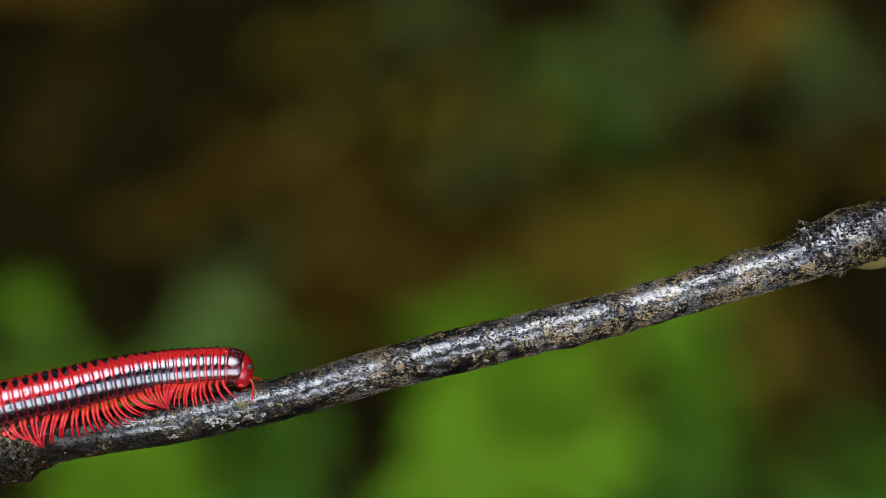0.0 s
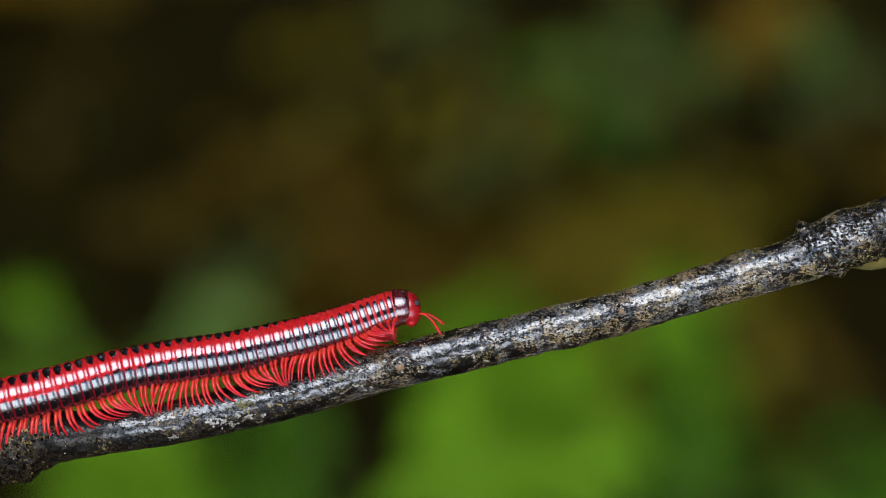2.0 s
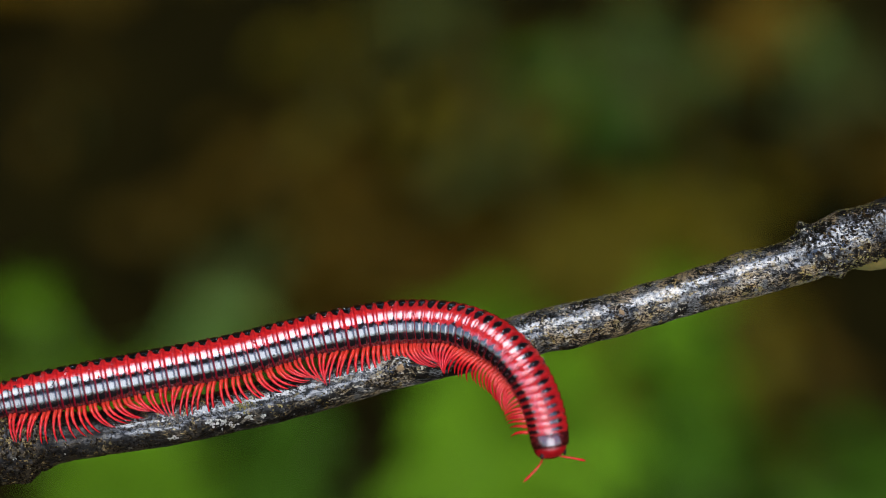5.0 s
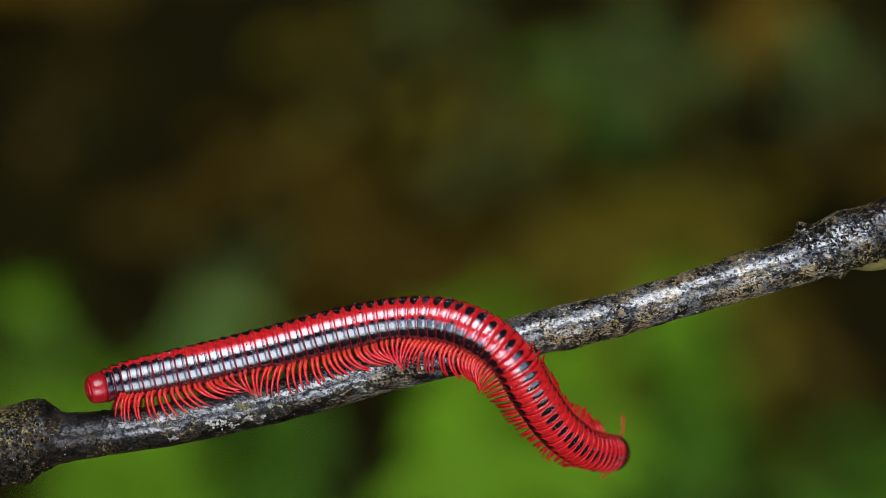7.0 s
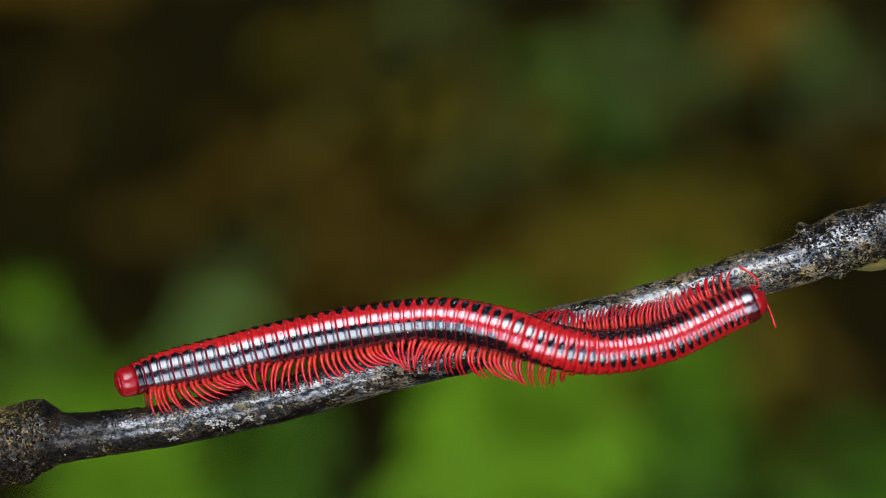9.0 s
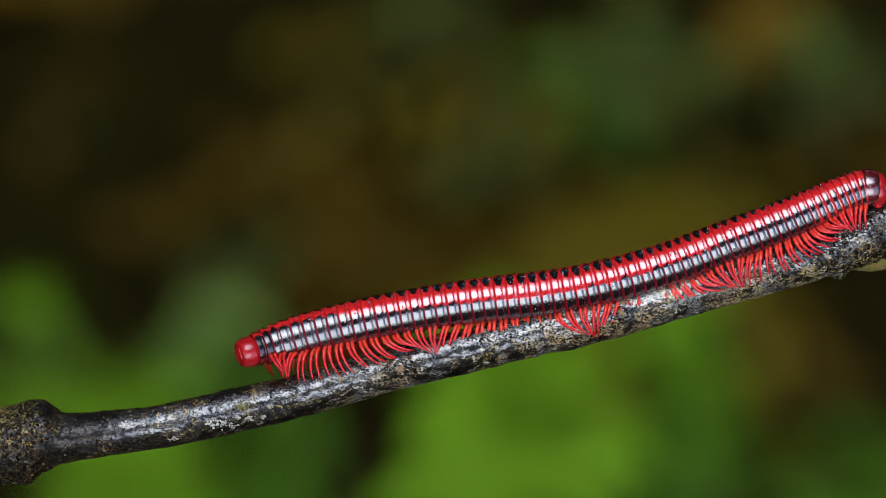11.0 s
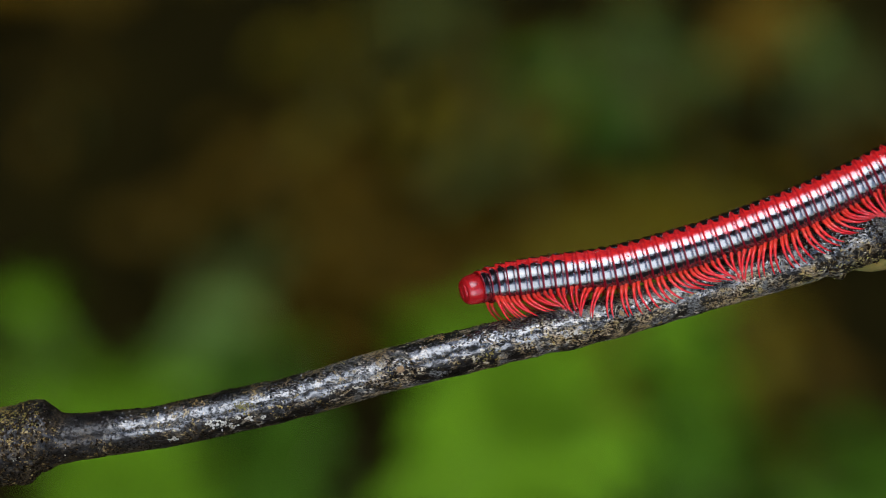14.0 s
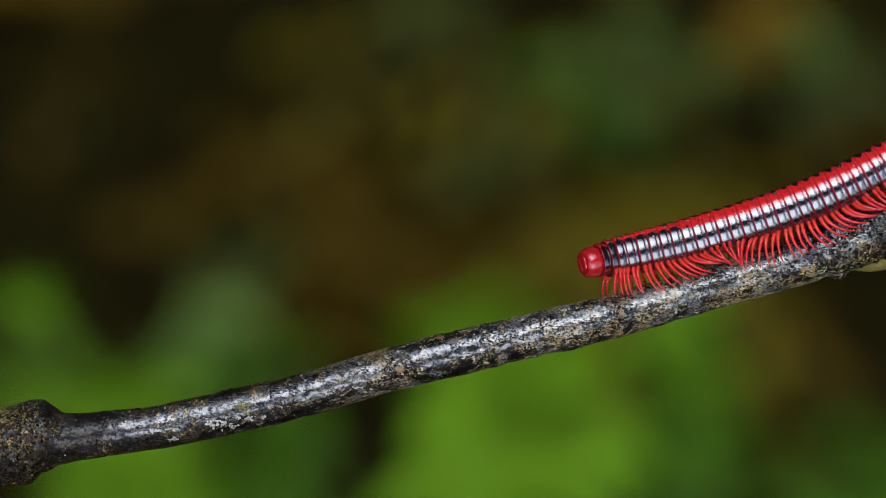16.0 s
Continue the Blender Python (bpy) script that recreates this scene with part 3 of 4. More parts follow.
    part("side_shoot", as_mesh("side_shoot", *tube([back @ Vector(p) for p in pts], [x * U for x in (12, 16, 18, 20, 20, 19, 18, 17, 16, 15, 13, 11, 8, 3)], 16), MOSS), branch, "olive mossy side shoot")
    pts = [spot(1562, 448, 18), spot(1572, 440, 20), spot(1590, 436, 20), spot(1612, 434, 18)]
    part("peeled_wood", as_mesh("peeled_wood", *tube([back @ Vector(p) for p in pts], [x * U for x in (5, 13, 14, 6)], 14), PALE_WOOD), branch, "pale peeled wood")
    spans = ((-60, 130), (380, 700), (700, 1100), (1000, 1400), (1250, 1568), (1250, 1568))
    crust(branch, back, "lichen_crust", PALE_LICHEN, 260, spans, 1.1, 0.7, "specks of pale lichen", 11)
    crust(branch, back, "ochre_crust", MOSS, 420, spans, 1.2, 0.7, "specks of ochre lichen", 12)
    crust(branch, back, "ochre_crust", MOSS, 420, ((-60, 75),), 2.0, 1.2, "ochre lichen on the swollen node", 14, (-0.6, 1.2))
    crust(branch, back, "yellow_crust", YELLOW_LICHEN, 900, ((560, 1568), (900, 1568)), 1.3, 0.9, "fine yellow lichen along the upper side", 15, (-0.7, 0.55))
    crust(branch, back, "yellow_crust", YELLOW_LICHEN, 260, ((1300, 1568), (1400, 1568)), 1.3, 0.9, "yellow-green lichen along the lower side", 18, (2.2, 3.3))
    # dark crumbs along the underside put its shade into the colour
    crust(branch, back, "dark_crumbs", DARK_BARK, 620, ((-60, 700), (-60, 420)), 2.2, 0.8, "loose dark brown bark crumbs that put shade on the underside", 16, (1.75, 3.2))
    crust(branch, back, "dark_crumbs", DARK_BARK, 520, ((-90, 95),), 2.9, 1.7, "crumbling black bark of the swollen node", 19, (0.5, 3.3))
    crust(branch, back, "dark_crumbs", DARK_BARK, 240, ((1425, 1568),), 2.6, 1.5, "crumbling black bark of the forked node", 20, (0.3, 3.0))
    # the underside's shade carried on in dark crumbs towards the fork
    crust(branch, back, "dark_crumbs", DARK_BARK, 260, ((760, 1568),), 1.9, 1.0, "crumbling dark brown bark crust that carries on the underside's shade", 17, (1.9, 3.5))
    crust(branch, back, "bark_flake", BARK, 300, ((-60, 1568),), 4.5, 1.6, "loose dark bark flakes", 13, (-0.6, 1.3))
    return branch


branch = build_branch()

# ---------------------------------------------------------------- millipede
WIDTHS = [16.0, 17.5, 19.0, 20.5] + [21.0] * 18 + [19.5] * 14 + [17.5] * 12 + [16.5, 16.0, 15.5, 15.0, 14.5, 14.0, 13.5, 13.0, 12.5, 12.0, 12.0, 12.0]
RINGS = len(WIDTHS)
STARTS = [30 + sum(WIDTHS[:k]) for k in range(RINGS + 1)]    # where each ring begins, counted from the tail


def ring_girth(k):
    """Radius of ring k, counted from the tail."""
    return GIRTH * float(np.interp(k, [0, 1, 2, 4, 9, 40, 51, 59], [0.74, 0.83, 0.90, 0.96, 1.0, 1.0, 0.94, 0.87]))


RING_LINE = [(-0.44, 0.84), (-0.52, 0.93), (-0.545, 0.980), (-0.535, 1.008), (-0.50, 1.022), (-0.46, 1.026), (-0.40, 1.024), (-0.30, 1.022), (-0.15, 1.020), (0.0, 1.012),
             (0.08, 1.001), (0.125, 0.988), (0.16, 0.982), (0.20, 0.986), (0.28, 0.988), (0.36, 0.982), (0.44, 0.965), (0.55, 0.92), (0.72, 0.90)]


def ring_mesh(g, wide, material):
    """One body ring: a swollen hind part with a raised rim, a groove, and a narrow fore part that slides under the next ring."""
    me = as_mesh("body_ring", *lathe([(x * wide, r * g) for x, r in RING_LINE], 48, 0.12, 0.02), material)
    lie = me.attributes.new("along", "FLOAT", "POINT")
    lie.data.foreach_set("value", [x for x, _ in RING_LINE for _ in range(48)])
    return me


def leg_mesh(side, k=1.0):
    """A jointed leg: out from the belly, down from the knee, a fine claw at the tip."""
    pts = curve_through([(0, 0, 3), (0, 13, 3), (-2, 27, 0), (-4, 37, -9), (-4, 41, -22), (-1, 41, -38), (4, 38, -53), (9, 35, -63)], 19)[0]
    rad = [3.6, 3.7, 2.7, 3.1, 3.4, 2.4, 2.9, 3.1, 2.1, 2.5, 2.6, 1.7, 2.1, 2.2, 1.4, 1.6, 1.3, 0.8, 0.3]
    return as_mesh("leg", *tube([(x * U * k, side * y * U * k, z * U * k) for x, y, z in pts], [(1.34 - 0.022 * i) * r * U for i, r in enumerate(rad)], 8), LEG_RED)


def build_millipede():
    beast = tagged(new("millipede"), "red and black glossy millipede crawling along the wet branch", "millipede")
    beast.location = spot(784, 600)
    chain = []
    # tail
    dome_line = [(22, 0.76), (15, 0.77), (9, 0.76), (4, 0.735), (0, 0.70), (-3, 0.66), (-5.5, 0.60), (-6.5, 0.54), (-6.3, 0.48), (-7.2, 0.40), (-8.5, 0.25), (-9, 0.06)]
    tail = part("tail_segment", as_mesh("tail_segment", *lathe([(x * U, 0.90 * r * GIRTH) for x, r in dome_line[::-1]], 32), TAIL_RED), beast, "bright red blunt tail segment with a raised rim")
    for s in (-1, 1):
        v, f = lathe([(-10 * U, 2 * U), (-9.6 * U, 7 * U), (-8.5 * U, 12 * U), (-3 * U, 14 * U)], 20)
        v = [(x, y * 0.55 + s * 7.2 * U, z) for x, y, z in v]
        part("anal_valve", as_mesh("anal_valve", v, f, TAIL_RED), tail)
    chain.append((tail, 9.0))
    legs = []
    dew = random.Random(8)
    beads = [as_mesh("dewdrop", *lathe([(c * size * U, size * math.sqrt(max(1 - c * c, 0.02)) * U) for c in (-0.99, -0.7, -0.3, 0.3, 0.7, 0.99)], 10), DEW) for size in (1.1, 1.5, 2.0, 2.7)]
    meshes = {1: leg_mesh(1, 0.88), -1: leg_mesh(-1, 0.88)}
    middling = {1: leg_mesh(1, 0.82), -1: leg_mesh(-1, 0.82)}
    short = {1: leg_mesh(1, 0.75), -1: leg_mesh(-1, 0.75)}
    front = {1: leg_mesh(1, 0.64), -1: leg_mesh(-1, 0.64)}
    for k in range(RINGS):
        g = ring_girth(k)
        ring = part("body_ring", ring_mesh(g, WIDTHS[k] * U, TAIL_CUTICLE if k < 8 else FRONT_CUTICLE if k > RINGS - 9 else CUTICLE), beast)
        mid = STARTS[k] + 0.5 * WIDTHS[k]
        chain.append((ring, mid))
        for _ in range(7 if k < 16 else dew.choice((4, 5, 6))):
            w, r_ = radians(dew.gauss(0, 28) if dew.random() < 0.7 else dew.uniform(-95, 95)), g * 1.008
            part("dewdrop", dew.choice(beads), ring, at=pose(dew.uniform(-0.4, 0.3) * WIDTHS[k] * U, r_ * math.sin(w), r_ * math.cos(w), dew.uniform(0, 90), 0, 0))
        if k == 0:
            continue
        for dx in (-0.19, 0.19) if k < RINGS - 3 else (0.0,):
            for s in (-1, 1):
                leg = part("leg", (front if k > RINGS - 9 else short if k < 4 or k > RINGS - 15 else middling if k < 18 or k > RINGS - 22 else meshes)[s], ring)
                legs.append((leg, len(chain) - 1, dx * WIDTHS[k] * U, s * 10 * U, -0.80 * g, RINGS - k - dx, s))
    v, f = lathe([(x * U, r * GIRTH) for x, r in [(-17, 0.78), (-16, 0.85), (-11, 0.865), (-4, 0.858), (3, 0.835), (8, 0.80), (11, 0.765), (12, 0.70)]], 48, 0.2)
    collar = part("collar_plate", as_mesh("collar_plate", v, f, HEAD_RED), beast, "smooth blackish red collar plate")
    chain.append((collar, STARTS[RINGS] + 12))
    v, f = lathe([(x * U, r * GIRTH) for x, r in [(-13, 0.60), (-9, 0.72), (-3, 0.755), (3, 0.74), (8, 0.68), (12, 0.58), (16, 0.42), (18.5, 0.22), (19, 0.05)]], 36)
    v = [(x - 0.10 * (z + 8 * U), y * 0.95, z * 1.04 - 2.5 * U) for x, y, z in v]
    head = part("head", as_mesh("head", v, f, TAIL_RED), beast, "rounded red head")
    chain.append((head, STARTS[RINGS] + 12 + 14))
    feelers = []
    for s in (-1, 1):
        v, f = lathe([(-7 * U, 1 * U), (-5 * U, 4 * U), (0, 5.5 * U), (5 * U, 4 * U), (7 * U, 1 * U)], 12)
        v = [(x + 9 * U, y * 0.45 + s * 22.5 * U, z + 4 * U) for x, y, z in v]
        part("eye", as_mesh("eye", v, f, EYE_BLACK), head, "small black eye patch")
        pts = curve_through([(0, 0, 0), (8, s * 5, -3), (15, s * 10, -14), (19, s * 13, -30), (21, s * 13, -49)], 15)[0]
        rad = [1.6, 1.9, 1.5, 1.9, 1.5, 1.9, 1.5, 2.0, 1.6, 2.1, 1.7, 2.3, 2.4, 2.2, 1.0]
        feeler = part("antenna", as_mesh("antenna", *tube([Vector(p) * U for p in pts], [r * U for r in rad], 8), LEG_RED), head)
        feelers.append((feeler, s))
        jaw, f = lathe([(-6 * U, 3 * U), (-2 * U, 7 * U), (4 * U, 6 * U), (8 * U, 2 * U)], 12)
        part("mouthpart", as_mesh("mouthpart", [(x + 1 * U, y + s * 9 * U, z - 27 * U) for x, y, z in jaw], f, LEG_RED), head)
    return beast, chain, legs, feelers


beast, chain, legs, feelers = build_millipede()

# ---------------------------------------------------------------- movement
LONG = STARTS[RINGS] + 12 + 14 + 18
LEFT_RAIL = ((-1300, 1125, 0, 15), (-800, 930, 0, 15), (-500, 845, 35, 15), (-250, 780, 45, 25), (-100, 742, 48, 32))
RIGHT_RAIL = ((1640, 256, 46, 12), (1800, 190, 35, 12), (2300, -25, 0, 12), (2900, -290, 0, 12))
RUNS = []


def body(t, anchor, *stops):
    """The millipede's run at t from tail to head: (u, v, nearness, roll of its back towards the eye)."""
    stops = (LEFT_RAIL if anchor == "head" else ()) + stops + (RIGHT_RAIL if anchor == "tail" else ())
    line, arc = curve_through([(*[c / U for c in spot(u, v, n)], roll) for u, v, n, roll in stops], 700)
    along = np.linspace(0, arc, 700)
    if t <= 3.0:
        line[:, 3] -= 15 * np.clip((300 - (arc - along)) / 180, 0, 1)
    if anchor != "head":
        # the tail end rolls its back away and curls towards the eye
        line[:, 3] -= 14 * np.clip((430 - along) / 260, 0, 1)
        line[:, :3] += np.outer(26 * np.clip((75 - along) / 75, 0, 1) ** 1.5, NEAR)
    where = [a for _, a in chain]
    if anchor == "head":
        want = [arc - LONG + a for a in where]
    elif anchor == "tail":
        want = where
    else:
        want = [a * arc / LONG for a in where]
    pos = np.stack([np.interp(want, along, line[:, k]) for k in range(4)], 1)
    lo = np.stack([np.interp(np.array(want) - 16, along, line[:, k]) for k in range(3)], 1)
    hi = np.stack([np.interp(np.array(want) + 16, along, line[:, k]) for k in range(3)], 1)
    RUNS.append((t, np.hstack([pos, hi - lo])))


def body_at(t):
    """Smooth in time between the stated runs."""
    times = [k for k, _ in RUNS]
    i = min(max(np.searchsorted(times, t, side="right") - 1, 0), len(times) - 2)
    t0, t1 = times[i], times[i + 1]
    p0, p1 = RUNS[i][1], RUNS[i + 1][1]
    before, after = max(i - 1, 0), min(i + 2, len(times) - 1)
    m0 = (p1 - RUNS[before][1]) / (t1 - times[before]) * (t1 - t0)
    m1 = (RUNS[after][1] - p0) / (times[after] - t0) * (t1 - t0)
    s = (t - t0) / (t1 - t0)
    return (2 * s ** 3 - 3 * s ** 2 + 1) * p0 + (s ** 3 - 2 * s ** 2 + s) * m0 + (-2 * s ** 3 + 3 * s ** 2) * p1 + (s ** 3 - s ** 2) * m1


def motions():
    body(0.0, "head", (0, 716, 48, 35), (100, 694, 40, 30), (200, 671, 28, 22), (300, 656, 15, 15), (400, 650, 15, 8), (449, 658, 15, 5))
    body(0.5, "head", (0, 716, 48, 35), (100, 692, 40, 32), (200, 667, 28, 25), (300, 659, 15, 18), (400, 645, 15, 12), (490, 634, 15, 5), (526, 641, 15, 5))
    body(1.5, "head", (0, 716, 48, 35), (100, 692, 40, 33), (200, 664, 28, 26), (300, 646, 15, 20), (400, 631, 15, 16), (500, 611, 15, 12), (600, 586, 15, 6), (650, 578, 15, 5), (678, 590, 15, 5))
    body(2.0, "head", (0, 712, 48, 35), (100, 688, 40, 33), (200, 661, 28, 27), (300, 642, 15, 22), (400, 628, 15, 18), (500, 607, 15, 14), (600, 581, 15, 8), (700, 547, 15, 5), (745, 545, 15, 5))
    body(2.5, "head", (0, 712, 48, 35), (100, 686, 40, 33), (200, 661, 28, 28), (300, 643, 15, 24), (400, 623, 15, 20), (500, 606, 15, 16), (600, 582, 15, 12), (700, 549, 15, 8), (780, 519, 15, 5), (827, 517, 15, 5))
    body(3.0, "head", (0, 713, 48, 35), (100, 689, 40, 33), (200, 668, 28, 28), (300, 651, 15, 24), (400, 629, 15, 22), (500, 608, 15, 18), (600, 584, 15, 15), (700, 565, 15, 12), (800, 543, 8, 10), (870, 539, 12, 10), (916, 553, 18, 10))
    body(3.5, "head", (0, 712, 48, 35), (200, 667, 28, 30), (400, 627, 15, 25), (600, 579, 15, 20), (700, 559, 8, 22), (800, 551, 20, 28), (880, 558, 45, 30), (940, 578, 70, 35), (980, 595, 90, 35))
    body(4.0, "head", (0, 713, 48, 35), (200, 676, 28, 28), (400, 638, 15, 23), (500, 612, 15, 22), (600, 586, 15, 16), (700, 567, 18, 17), (800, 563, 30, 22), (870, 577, 55, 27), (930, 604, 80, 33), (990, 640, 92, 38), (1040, 682, 92, 42))
    body(4.2, "head", (0, 711, 48, 35), (200, 672, 28, 28), (300, 654, 15, 25), (400, 634, 15, 22), (500, 609, 15, 22), (600, 587, 15, 18), (700, 573, 10, 21), (800, 574, 30, 28), (880, 590, 65, 36), (940, 618, 95, 42), (995, 662, 110, 46), (1030, 722, 115, 48))
    body(4.9, "head", (0, 711, 48, 22), (200, 672, 28, 20), (400, 634, 15, 18), (500, 609, 15, 18), (600, 587, 15, 20), (700, 572, 12, 23), (800, 575, 35, 28), (870, 598, 70, 43), (925, 645, 100, 56), (965, 715, 110, 63), (985, 800, 110, 63))
    body(5.6, "", (18, 712, 5, 12), (200, 672, 5, 15), (400, 636, 5, 17), (500, 610, 5, 18), (600, 586, 5, 20), (700, 570, 12, 23), (790, 572, 35, 28), (850, 595, 70, 43), (905, 645, 100, 56), (938, 715, 105, 63), (945, 800, 105, 63), (942, 880, 110, 63))
    body(6.3, "", (114, 694, 15, 5), (200, 672, 15, 8), (300, 655, 15, 12), (400, 637, 15, 15), (500, 611, 15, 17), (600, 585, 15, 20), (700, 567, 25, 23), (780, 572, 45, 28), (845, 596, 70, 43), (893, 637, 80, 56), (925, 695, 60, 63), (938, 760, 20, 63), (938, 850, -50, 63), (945, 905, -125, 67))
    body(6.6, "", (136, 690, 15, 5), (200, 671, 15, 8), (300, 652, 15, 12), (400, 637, 15, 15), (500, 611, 15, 17), (600, 585, 15, 20), (700, 567, 25, 23), (780, 572, 45, 28), (850, 598, 70, 43), (902, 645, 80, 59), (932, 700, 60, 67), (950, 770, 20, 69), (968, 840, -30, 75), (985, 885, -85, 80), (1000, 905, -140, 82))
    body(7.0, "", (157, 690, 15, 5), (300, 660, 15, 12), (400, 637, 15, 15), (500, 612, 15, 17), (600, 585, 15, 20), (700, 567, 25, 23), (780, 567, 45, 28), (850, 590, 70, 48), (905, 635, 75, 69), (945, 700, 50, 80), (985, 755, 10, 85), (1030, 790, -35, 95), (1070, 801, -85, 100), (1096, 800, -140, 102))
    body(7.5, "", (170, 693, 15, 5), (300, 661, 15, 12), (400, 637, 15, 15), (500, 613, 15, 17), (600, 588, 15, 20), (700, 569, 25, 23), (780, 567, 45, 31), (850, 588, 70, 53), (900, 622, 75, 72), (950, 670, 60, 84), (1000, 708, 35, 94), (1060, 729, 5, 102), (1150, 738, -45, 106), (1225, 747, -90, 108), (1250, 750, -105, 108))
    body(8.0, "", (180, 691, 15, 5), (300, 661, 15, 12), (400, 637, 15, 15), (500, 613, 15, 17), (600, 588, 15, 21), (700, 569, 25, 26), (780, 565, 40, 33), (850, 582, 65, 46), (900, 607, 78, 65), (950, 644, 70, 80), (1000, 676, 55, 93), (1050, 683, 40, 104), (1100, 678, 25, 107), (1150, 659, 10, 107), (1200, 628, 0, 106), (1240, 592, -5, 105))
    body(8.5, "", (188, 691, 15, 5), (300, 660, 15, 12), (400, 637, 15, 15), (500, 612, 15, 17), (600, 588, 15, 21), (700, 570, 25, 25), (780, 566, 40, 30), (850, 577, 62, 40), (900, 595, 78, 57), (950, 624, 78, 75), (1000, 648, 68, 92), (1050, 659, 55, 106), (1100, 656, 45, 112), (1150, 643, 40, 114), (1200, 623, 35, 114), (1250, 597, 35, 114), (1312, 559, 40, 112))
    body(9.2, "", (222, 674, 15, 8), (300, 655, 15, 12), (400, 632, 15, 15), (500, 606, 15, 17), (600, 585, 15, 20), (700, 571, 20, 24), (800, 566, 38, 30), (900, 582, 65, 50), (960, 597, 78, 75), (1030, 607, 80, 94), (1100, 604, 75, 110), (1200, 580, 68, 116), (1300, 533, 65, 116), (1374, 508, 65, 112))
    body(9.9, "", (290, 659, 5, 10), (400, 632, 5, 15), (500, 606, 5, 18), (600, 582, 5, 22), (700, 564, 10, 26), (800, 550, 20, 32), (900, 550, 40, 42), (1000, 553, 55, 52), (1100, 546, 60, 55), (1200, 520, 55, 52), (1300, 477, 50, 45), (1390, 432, 45, 35), (1450, 420, 45, 30))
    body(10.6, "", (374, 639, 5, 10), (500, 607, 5, 15), (600, 580, 5, 20), (700, 558, 5, 24), (800, 541, 10, 30), (900, 530, 15, 34), (1000, 521, 20, 36), (1100, 502, 20, 36), (1200, 474, 20, 32), (1300, 434, 20, 25), (1400, 392, 15, 18), (1480, 352, 15, 12), (1530, 342, 15, 10))
    body(11.3, "", (459, 618, 15, 8), (500, 606, 15, 12), (600, 575, 15, 18), (700, 555, 15, 22), (800, 538, 15, 28), (900, 524, 15, 32), (1000, 511, 18, 32), (1100, 488, 18, 28), (1200, 458, 18, 25), (1300, 420, 26, 20), (1400, 384, 36, 15), (1500, 342, 46, 10), (1560, 322, 46, 8), (1605, 330, 46, 8))
    body(12.5, "tail", (618, 570, 15, 8), (700, 543, 15, 15), (800, 526, 15, 20), (900, 513, 15, 24), (1000, 496, 18, 26), (1100, 475, 18, 26), (1200, 448, 18, 24), (1300, 410, 26, 20), (1400, 370, 36, 15), (1500, 326, 46, 12))
    body(13.5, "tail", (750, 538, 15, 8), (800, 526, 15, 12), (900, 513, 15, 16), (1000, 499, 18, 20), (1100, 475, 18, 22), (1200, 449, 18, 22), (1300, 416, 26, 20), (1400, 378, 36, 16), (1500, 335, 46, 12))
    body(14.5, "tail", (885, 498, 15, 8), (950, 482, 15, 10), (1050, 466, 18, 12), (1150, 452, 18, 14), (1250, 426, 26, 14), (1350, 392, 36, 14), (1450, 350, 46, 12), (1520, 318, 46, 12))
    body(15.0, "tail", (946, 495, 15, 6), (1000, 483, 18, 8), (1100, 463, 18, 10), (1200, 440, 18, 12), (1300, 407, 26, 12), (1400, 370, 36, 12), (1500, 328, 46, 12))
    body(16.0, "tail", (1027, 468, 18, 5), (1100, 454, 18, 8), (1200, 431, 18, 10), (1300, 402, 26, 10), (1400, 368, 36, 12), (1500, 326, 46, 12))

    step = 0.1
    times = [round(i * step, 3) for i in range(161)]
    shapes = [body_at(t) for t in times]
    home = Vector(beast.location)
    for i, (ob, _) in enumerate(chain):
        rows = []
        for t, shape in list(zip(times, shapes))[::2]:
            p = Vector(shape[i, :3]) * U
            fore = Vector(shape[i, 4:7]).normalized()
            up = NEAR.cross(fore).normalized()
            near = fore.cross(up)
            roll = radians(shape[i, 3])
            back = up * math.cos(roll) + near * math.sin(roll)
            side = back.cross(fore)
            m = Matrix((fore, side, back)).transposed().to_4x4()
            m.translation = p - home
            rows.append((t, m))
        walk(ob, rows)
    rest = Vector(branch.location)
    walk(branch, [(t, Matrix.Translation(rest + UP * (d * U))) for t, d in ((0, 2.5), (4, 1.0), (6.5, 0.0), (9, -0.7), (12, -1.2), (16, -1.5))])
    # how far the body has crept by each time
    crept = [0.0]
    for a, b in zip(shapes, shapes[1:]):
        crept.append(crept[-1] + float(np.median(np.linalg.norm(b[:25, :3] - a[:25, :3], axis=1))))

    def cycles(t, gone):
        """Leg waves passed: the stride is longer on the way in than on the way out."""
        first, last = gone / 196.0 + 0.32, gone / 170.0 - 0.27
        w = min(max((t - 4.2) / 7.1, 0), 1)
        lag = float(np.interp(t, (0, 3.5, 4.2, 6.5, 7, 9, 11.3, 12.5, 16), (-0.06, -0.12, -0.12, -0.56, -0.4, 0, 0.03, 0.1, 0.085)))
        return first * (1 - w) + last * w + lag

    def swing(ph):
        """The swing of a leg in its wave: a quick recovery in which neighbours close up, and a long stroke."""
        c = ph / (2 * math.pi)
        c -= math.floor(c + 0.5)
        ramp = c / 0.15 if abs(c) < 0.15 else math.copysign((0.5 - abs(c)) / 0.35, c)
        return 0.85 * ramp + 0.15 * math.sin(ph)

    own = random.Random(21)
    for leg, i, x, y, z, along, s in legs:
        rows = []
        late, turn, high = own.gauss(0, 0.09), own.gauss(0, 2.8), own.uniform(-4, 5)
        for t, shape, gone in zip(times, shapes, crept):
            ph = 2 * math.pi * (cycles(t, gone) + along / 13.55) + late
            loose = min(max((shape[i, 3] - 45) / 30, 0), 1)
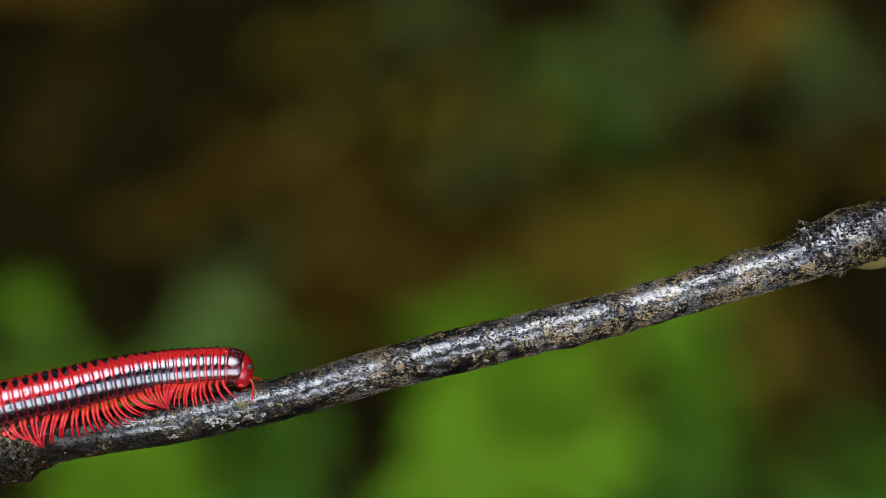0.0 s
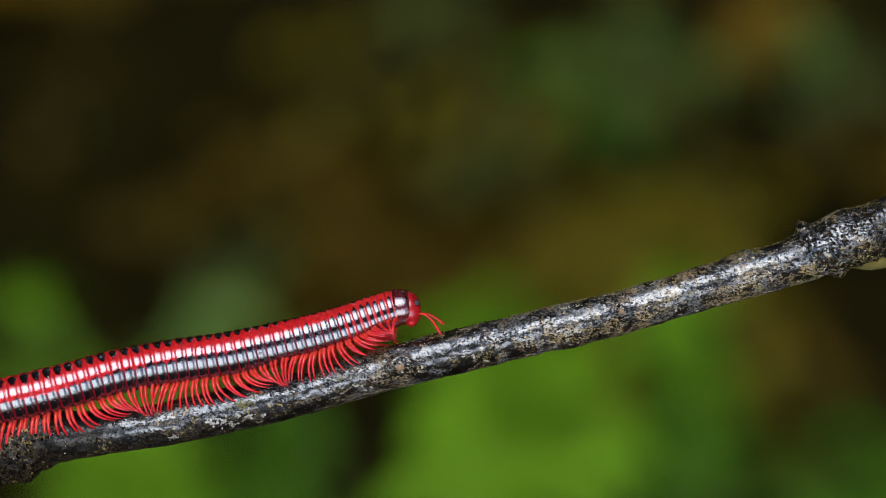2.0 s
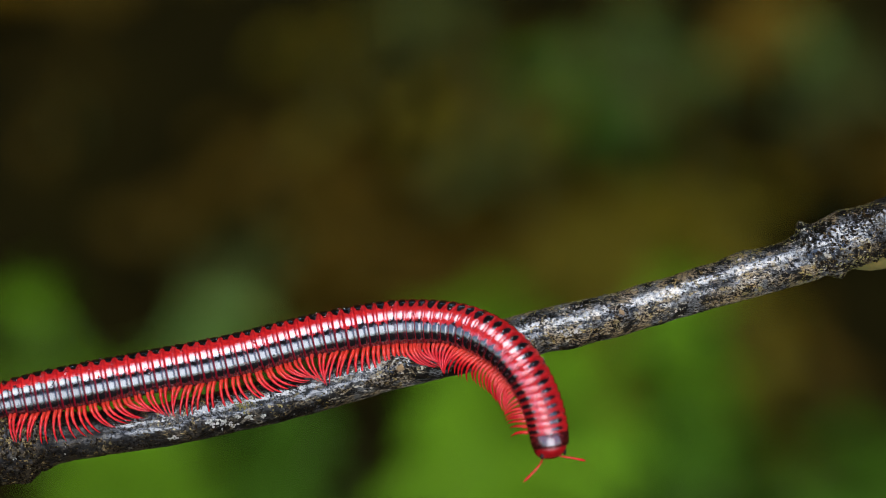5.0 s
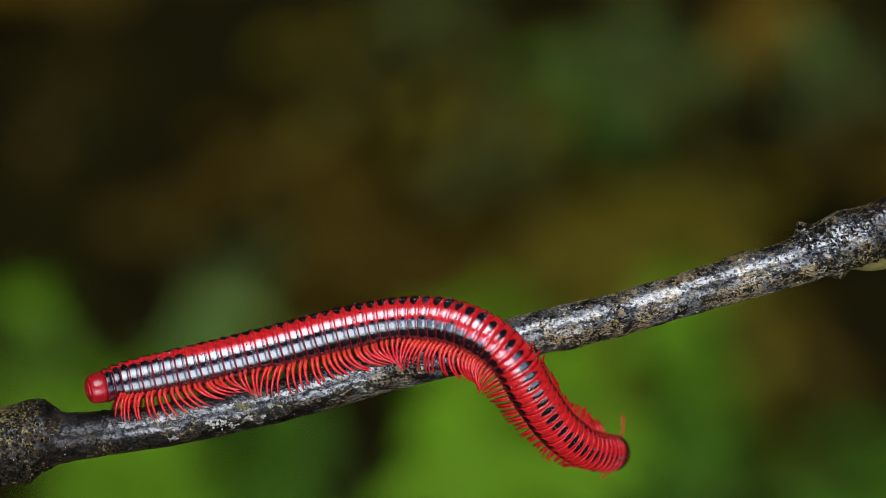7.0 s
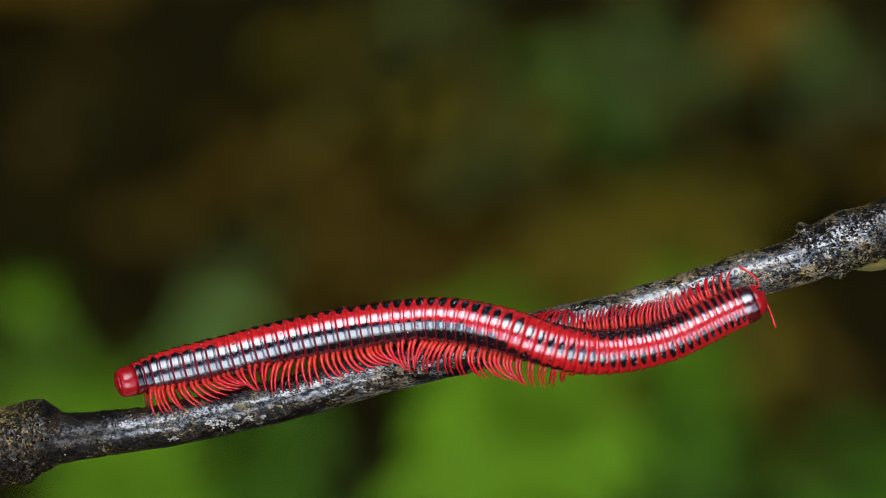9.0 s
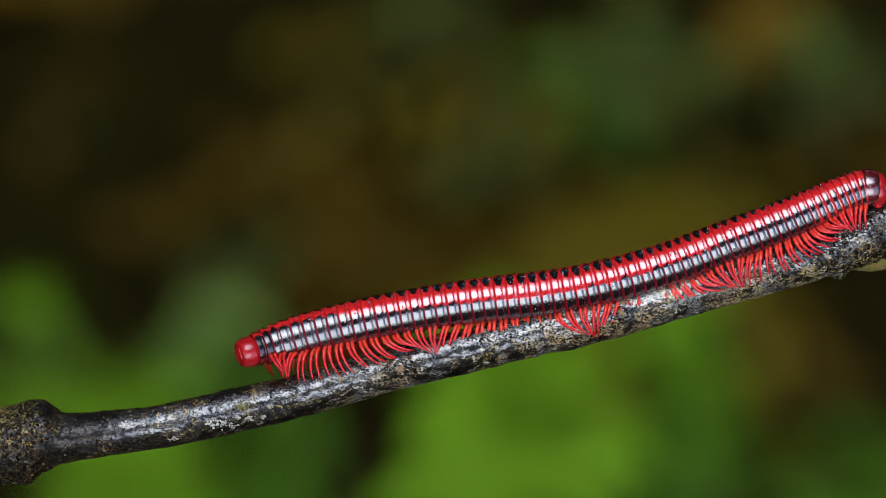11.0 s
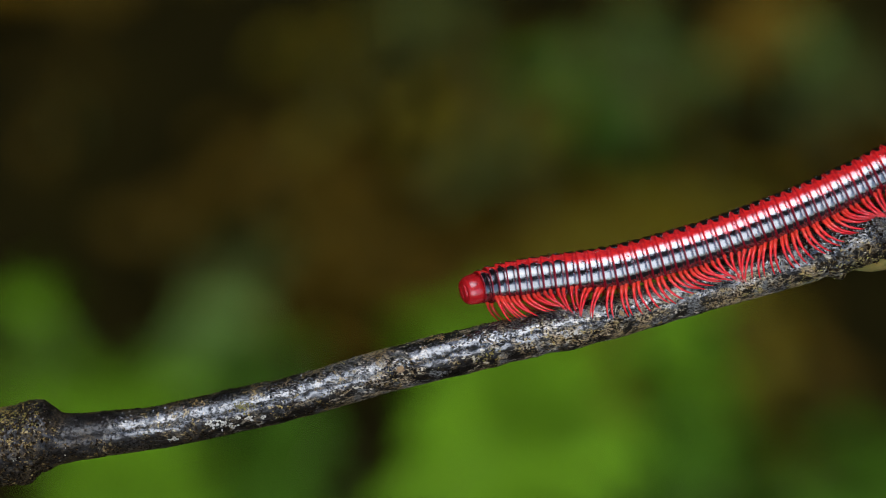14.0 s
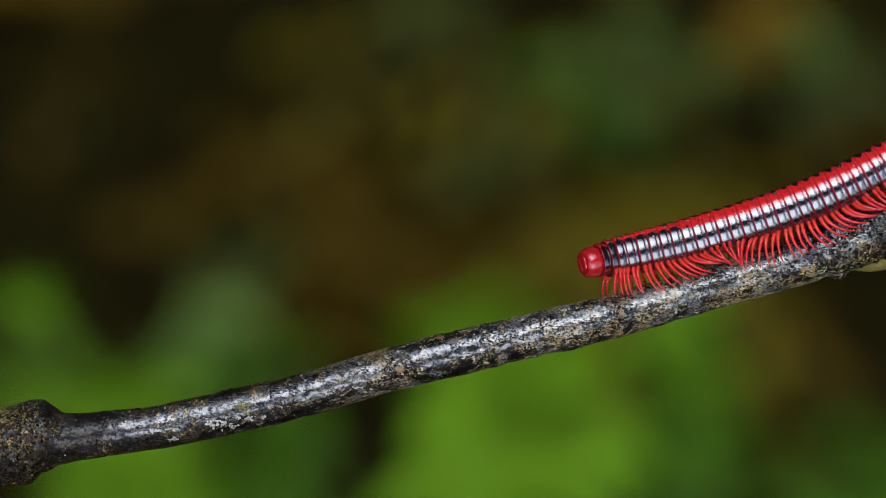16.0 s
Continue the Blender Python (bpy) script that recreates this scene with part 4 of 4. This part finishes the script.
            lift = max(0.0, math.cos(ph)) * 26 + loose * (22 if s > 0 else 26) + high
            rows.append((t, pose(x, y, z, s * lift, -7 - 47 * swing(ph) * (1 - 0.6 * loose) + turn, 0)))
        walk(leg, rows)
    # where each antenna points: to the right, down, and towards the eye
    points = {-1: ((0, 0.05, 1, 0.1), (0.5, 0.35, 0.9, 0.1), (1, 0, 1, 0.1), (1.5, 0.05, 1, 0.1), (2, 0.75, 0.65, 0.1), (2.5, 0.5, 0.87, 0.1), (3, 0, 1, 0.1), (3.5, -0.05, 1, 0.1),
                   (3.8, 0, 1, 0.1), (4, -0.15, 1, 0.1), (4.2, -0.45, 0.9, 0.1), (5, -0.6, 0.8, 0.2), (6.3, -0.7, 0.7, 0), (6.8, -0.6, 0.7, -0.5), (7.2, 0.1, 0.9, -0.6), (7.5, 0.15, 1, 0),
                   (8, 0.3, 0.5, -0.9), (8.5, 0.3, 0.2, -1.0), (8.8, 0.4, 0.5, -0.6), (9, 0.4, 0.9, 0.1), (9.2, 0.75, 0.65, 0.1), (10.5, 0.5, 0.9, 0.1), (12, 0.5, 0.9, 0.1), (16, 0.5, 0.9, 0.1)),
              1: ((0, 0.8, 0.5, -0.5), (2, 0.9, 0.3, -0.4), (3, 0.8, 0.1, -0.5), (3.3, 0.4, -0.9, -0.2), (3.5, 0.9, -0.3, -0.3), (3.8, 0.5, -0.85, -0.2), (4, 0.75, -0.6, 0), (4.2, 0.95, -0.2, 0),
                  (5, 0.9, 0.2, 0), (5.7, 0.7, 0.1, -0.4), (6.3, 0.6, -0.7, -0.2), (6.8, 0.3, -1, 0), (7, 0.35, -1, 0), (7.5, 0.45, -0.9, 0), (7.8, -0.4, -0.9, 0), (8.2, -0.5, -0.75, 0),
                  (8.5, -0.8, -0.55, 0), (8.7, -0.4, -0.9, 0), (9, -0.65, -0.7, 0.1), (9.6, 0.1, -0.9, -0.2), (10.5, 0.8, -0.3, -0.3), (12, 0.8, 0.2, -0.4), (16, 0.8, 0.2, -0.4))}
    for feeler, s in feelers:
        rows = []
        axis = Vector((21, s * 13, -49)).normalized()
        for t in times[::2]:
            wish = [float(np.interp(t, [p[0] for p in points[s]], [p[c] for p in points[s]])) for c in (1, 2, 3)]
            way = RIGHT * wish[0] - UP * wish[1] + NEAR * wish[2]
            fore = Vector(body_at(t)[len(chain) - 1, 4:7]).normalized()
            up = NEAR.cross(fore).normalized()
            roll = radians(body_at(t)[len(chain) - 1, 3])
            back = up * math.cos(roll) + fore.cross(up) * math.sin(roll)
            local = Matrix((fore, back.cross(fore), back)) @ way
            m = axis.rotation_difference(local.normalized()).to_matrix().to_4x4()
            m.translation = Vector((12 * U, s * 12 * U, -14 * U))
            rows.append((t, m))
        walk(feeler, rows)


motions()
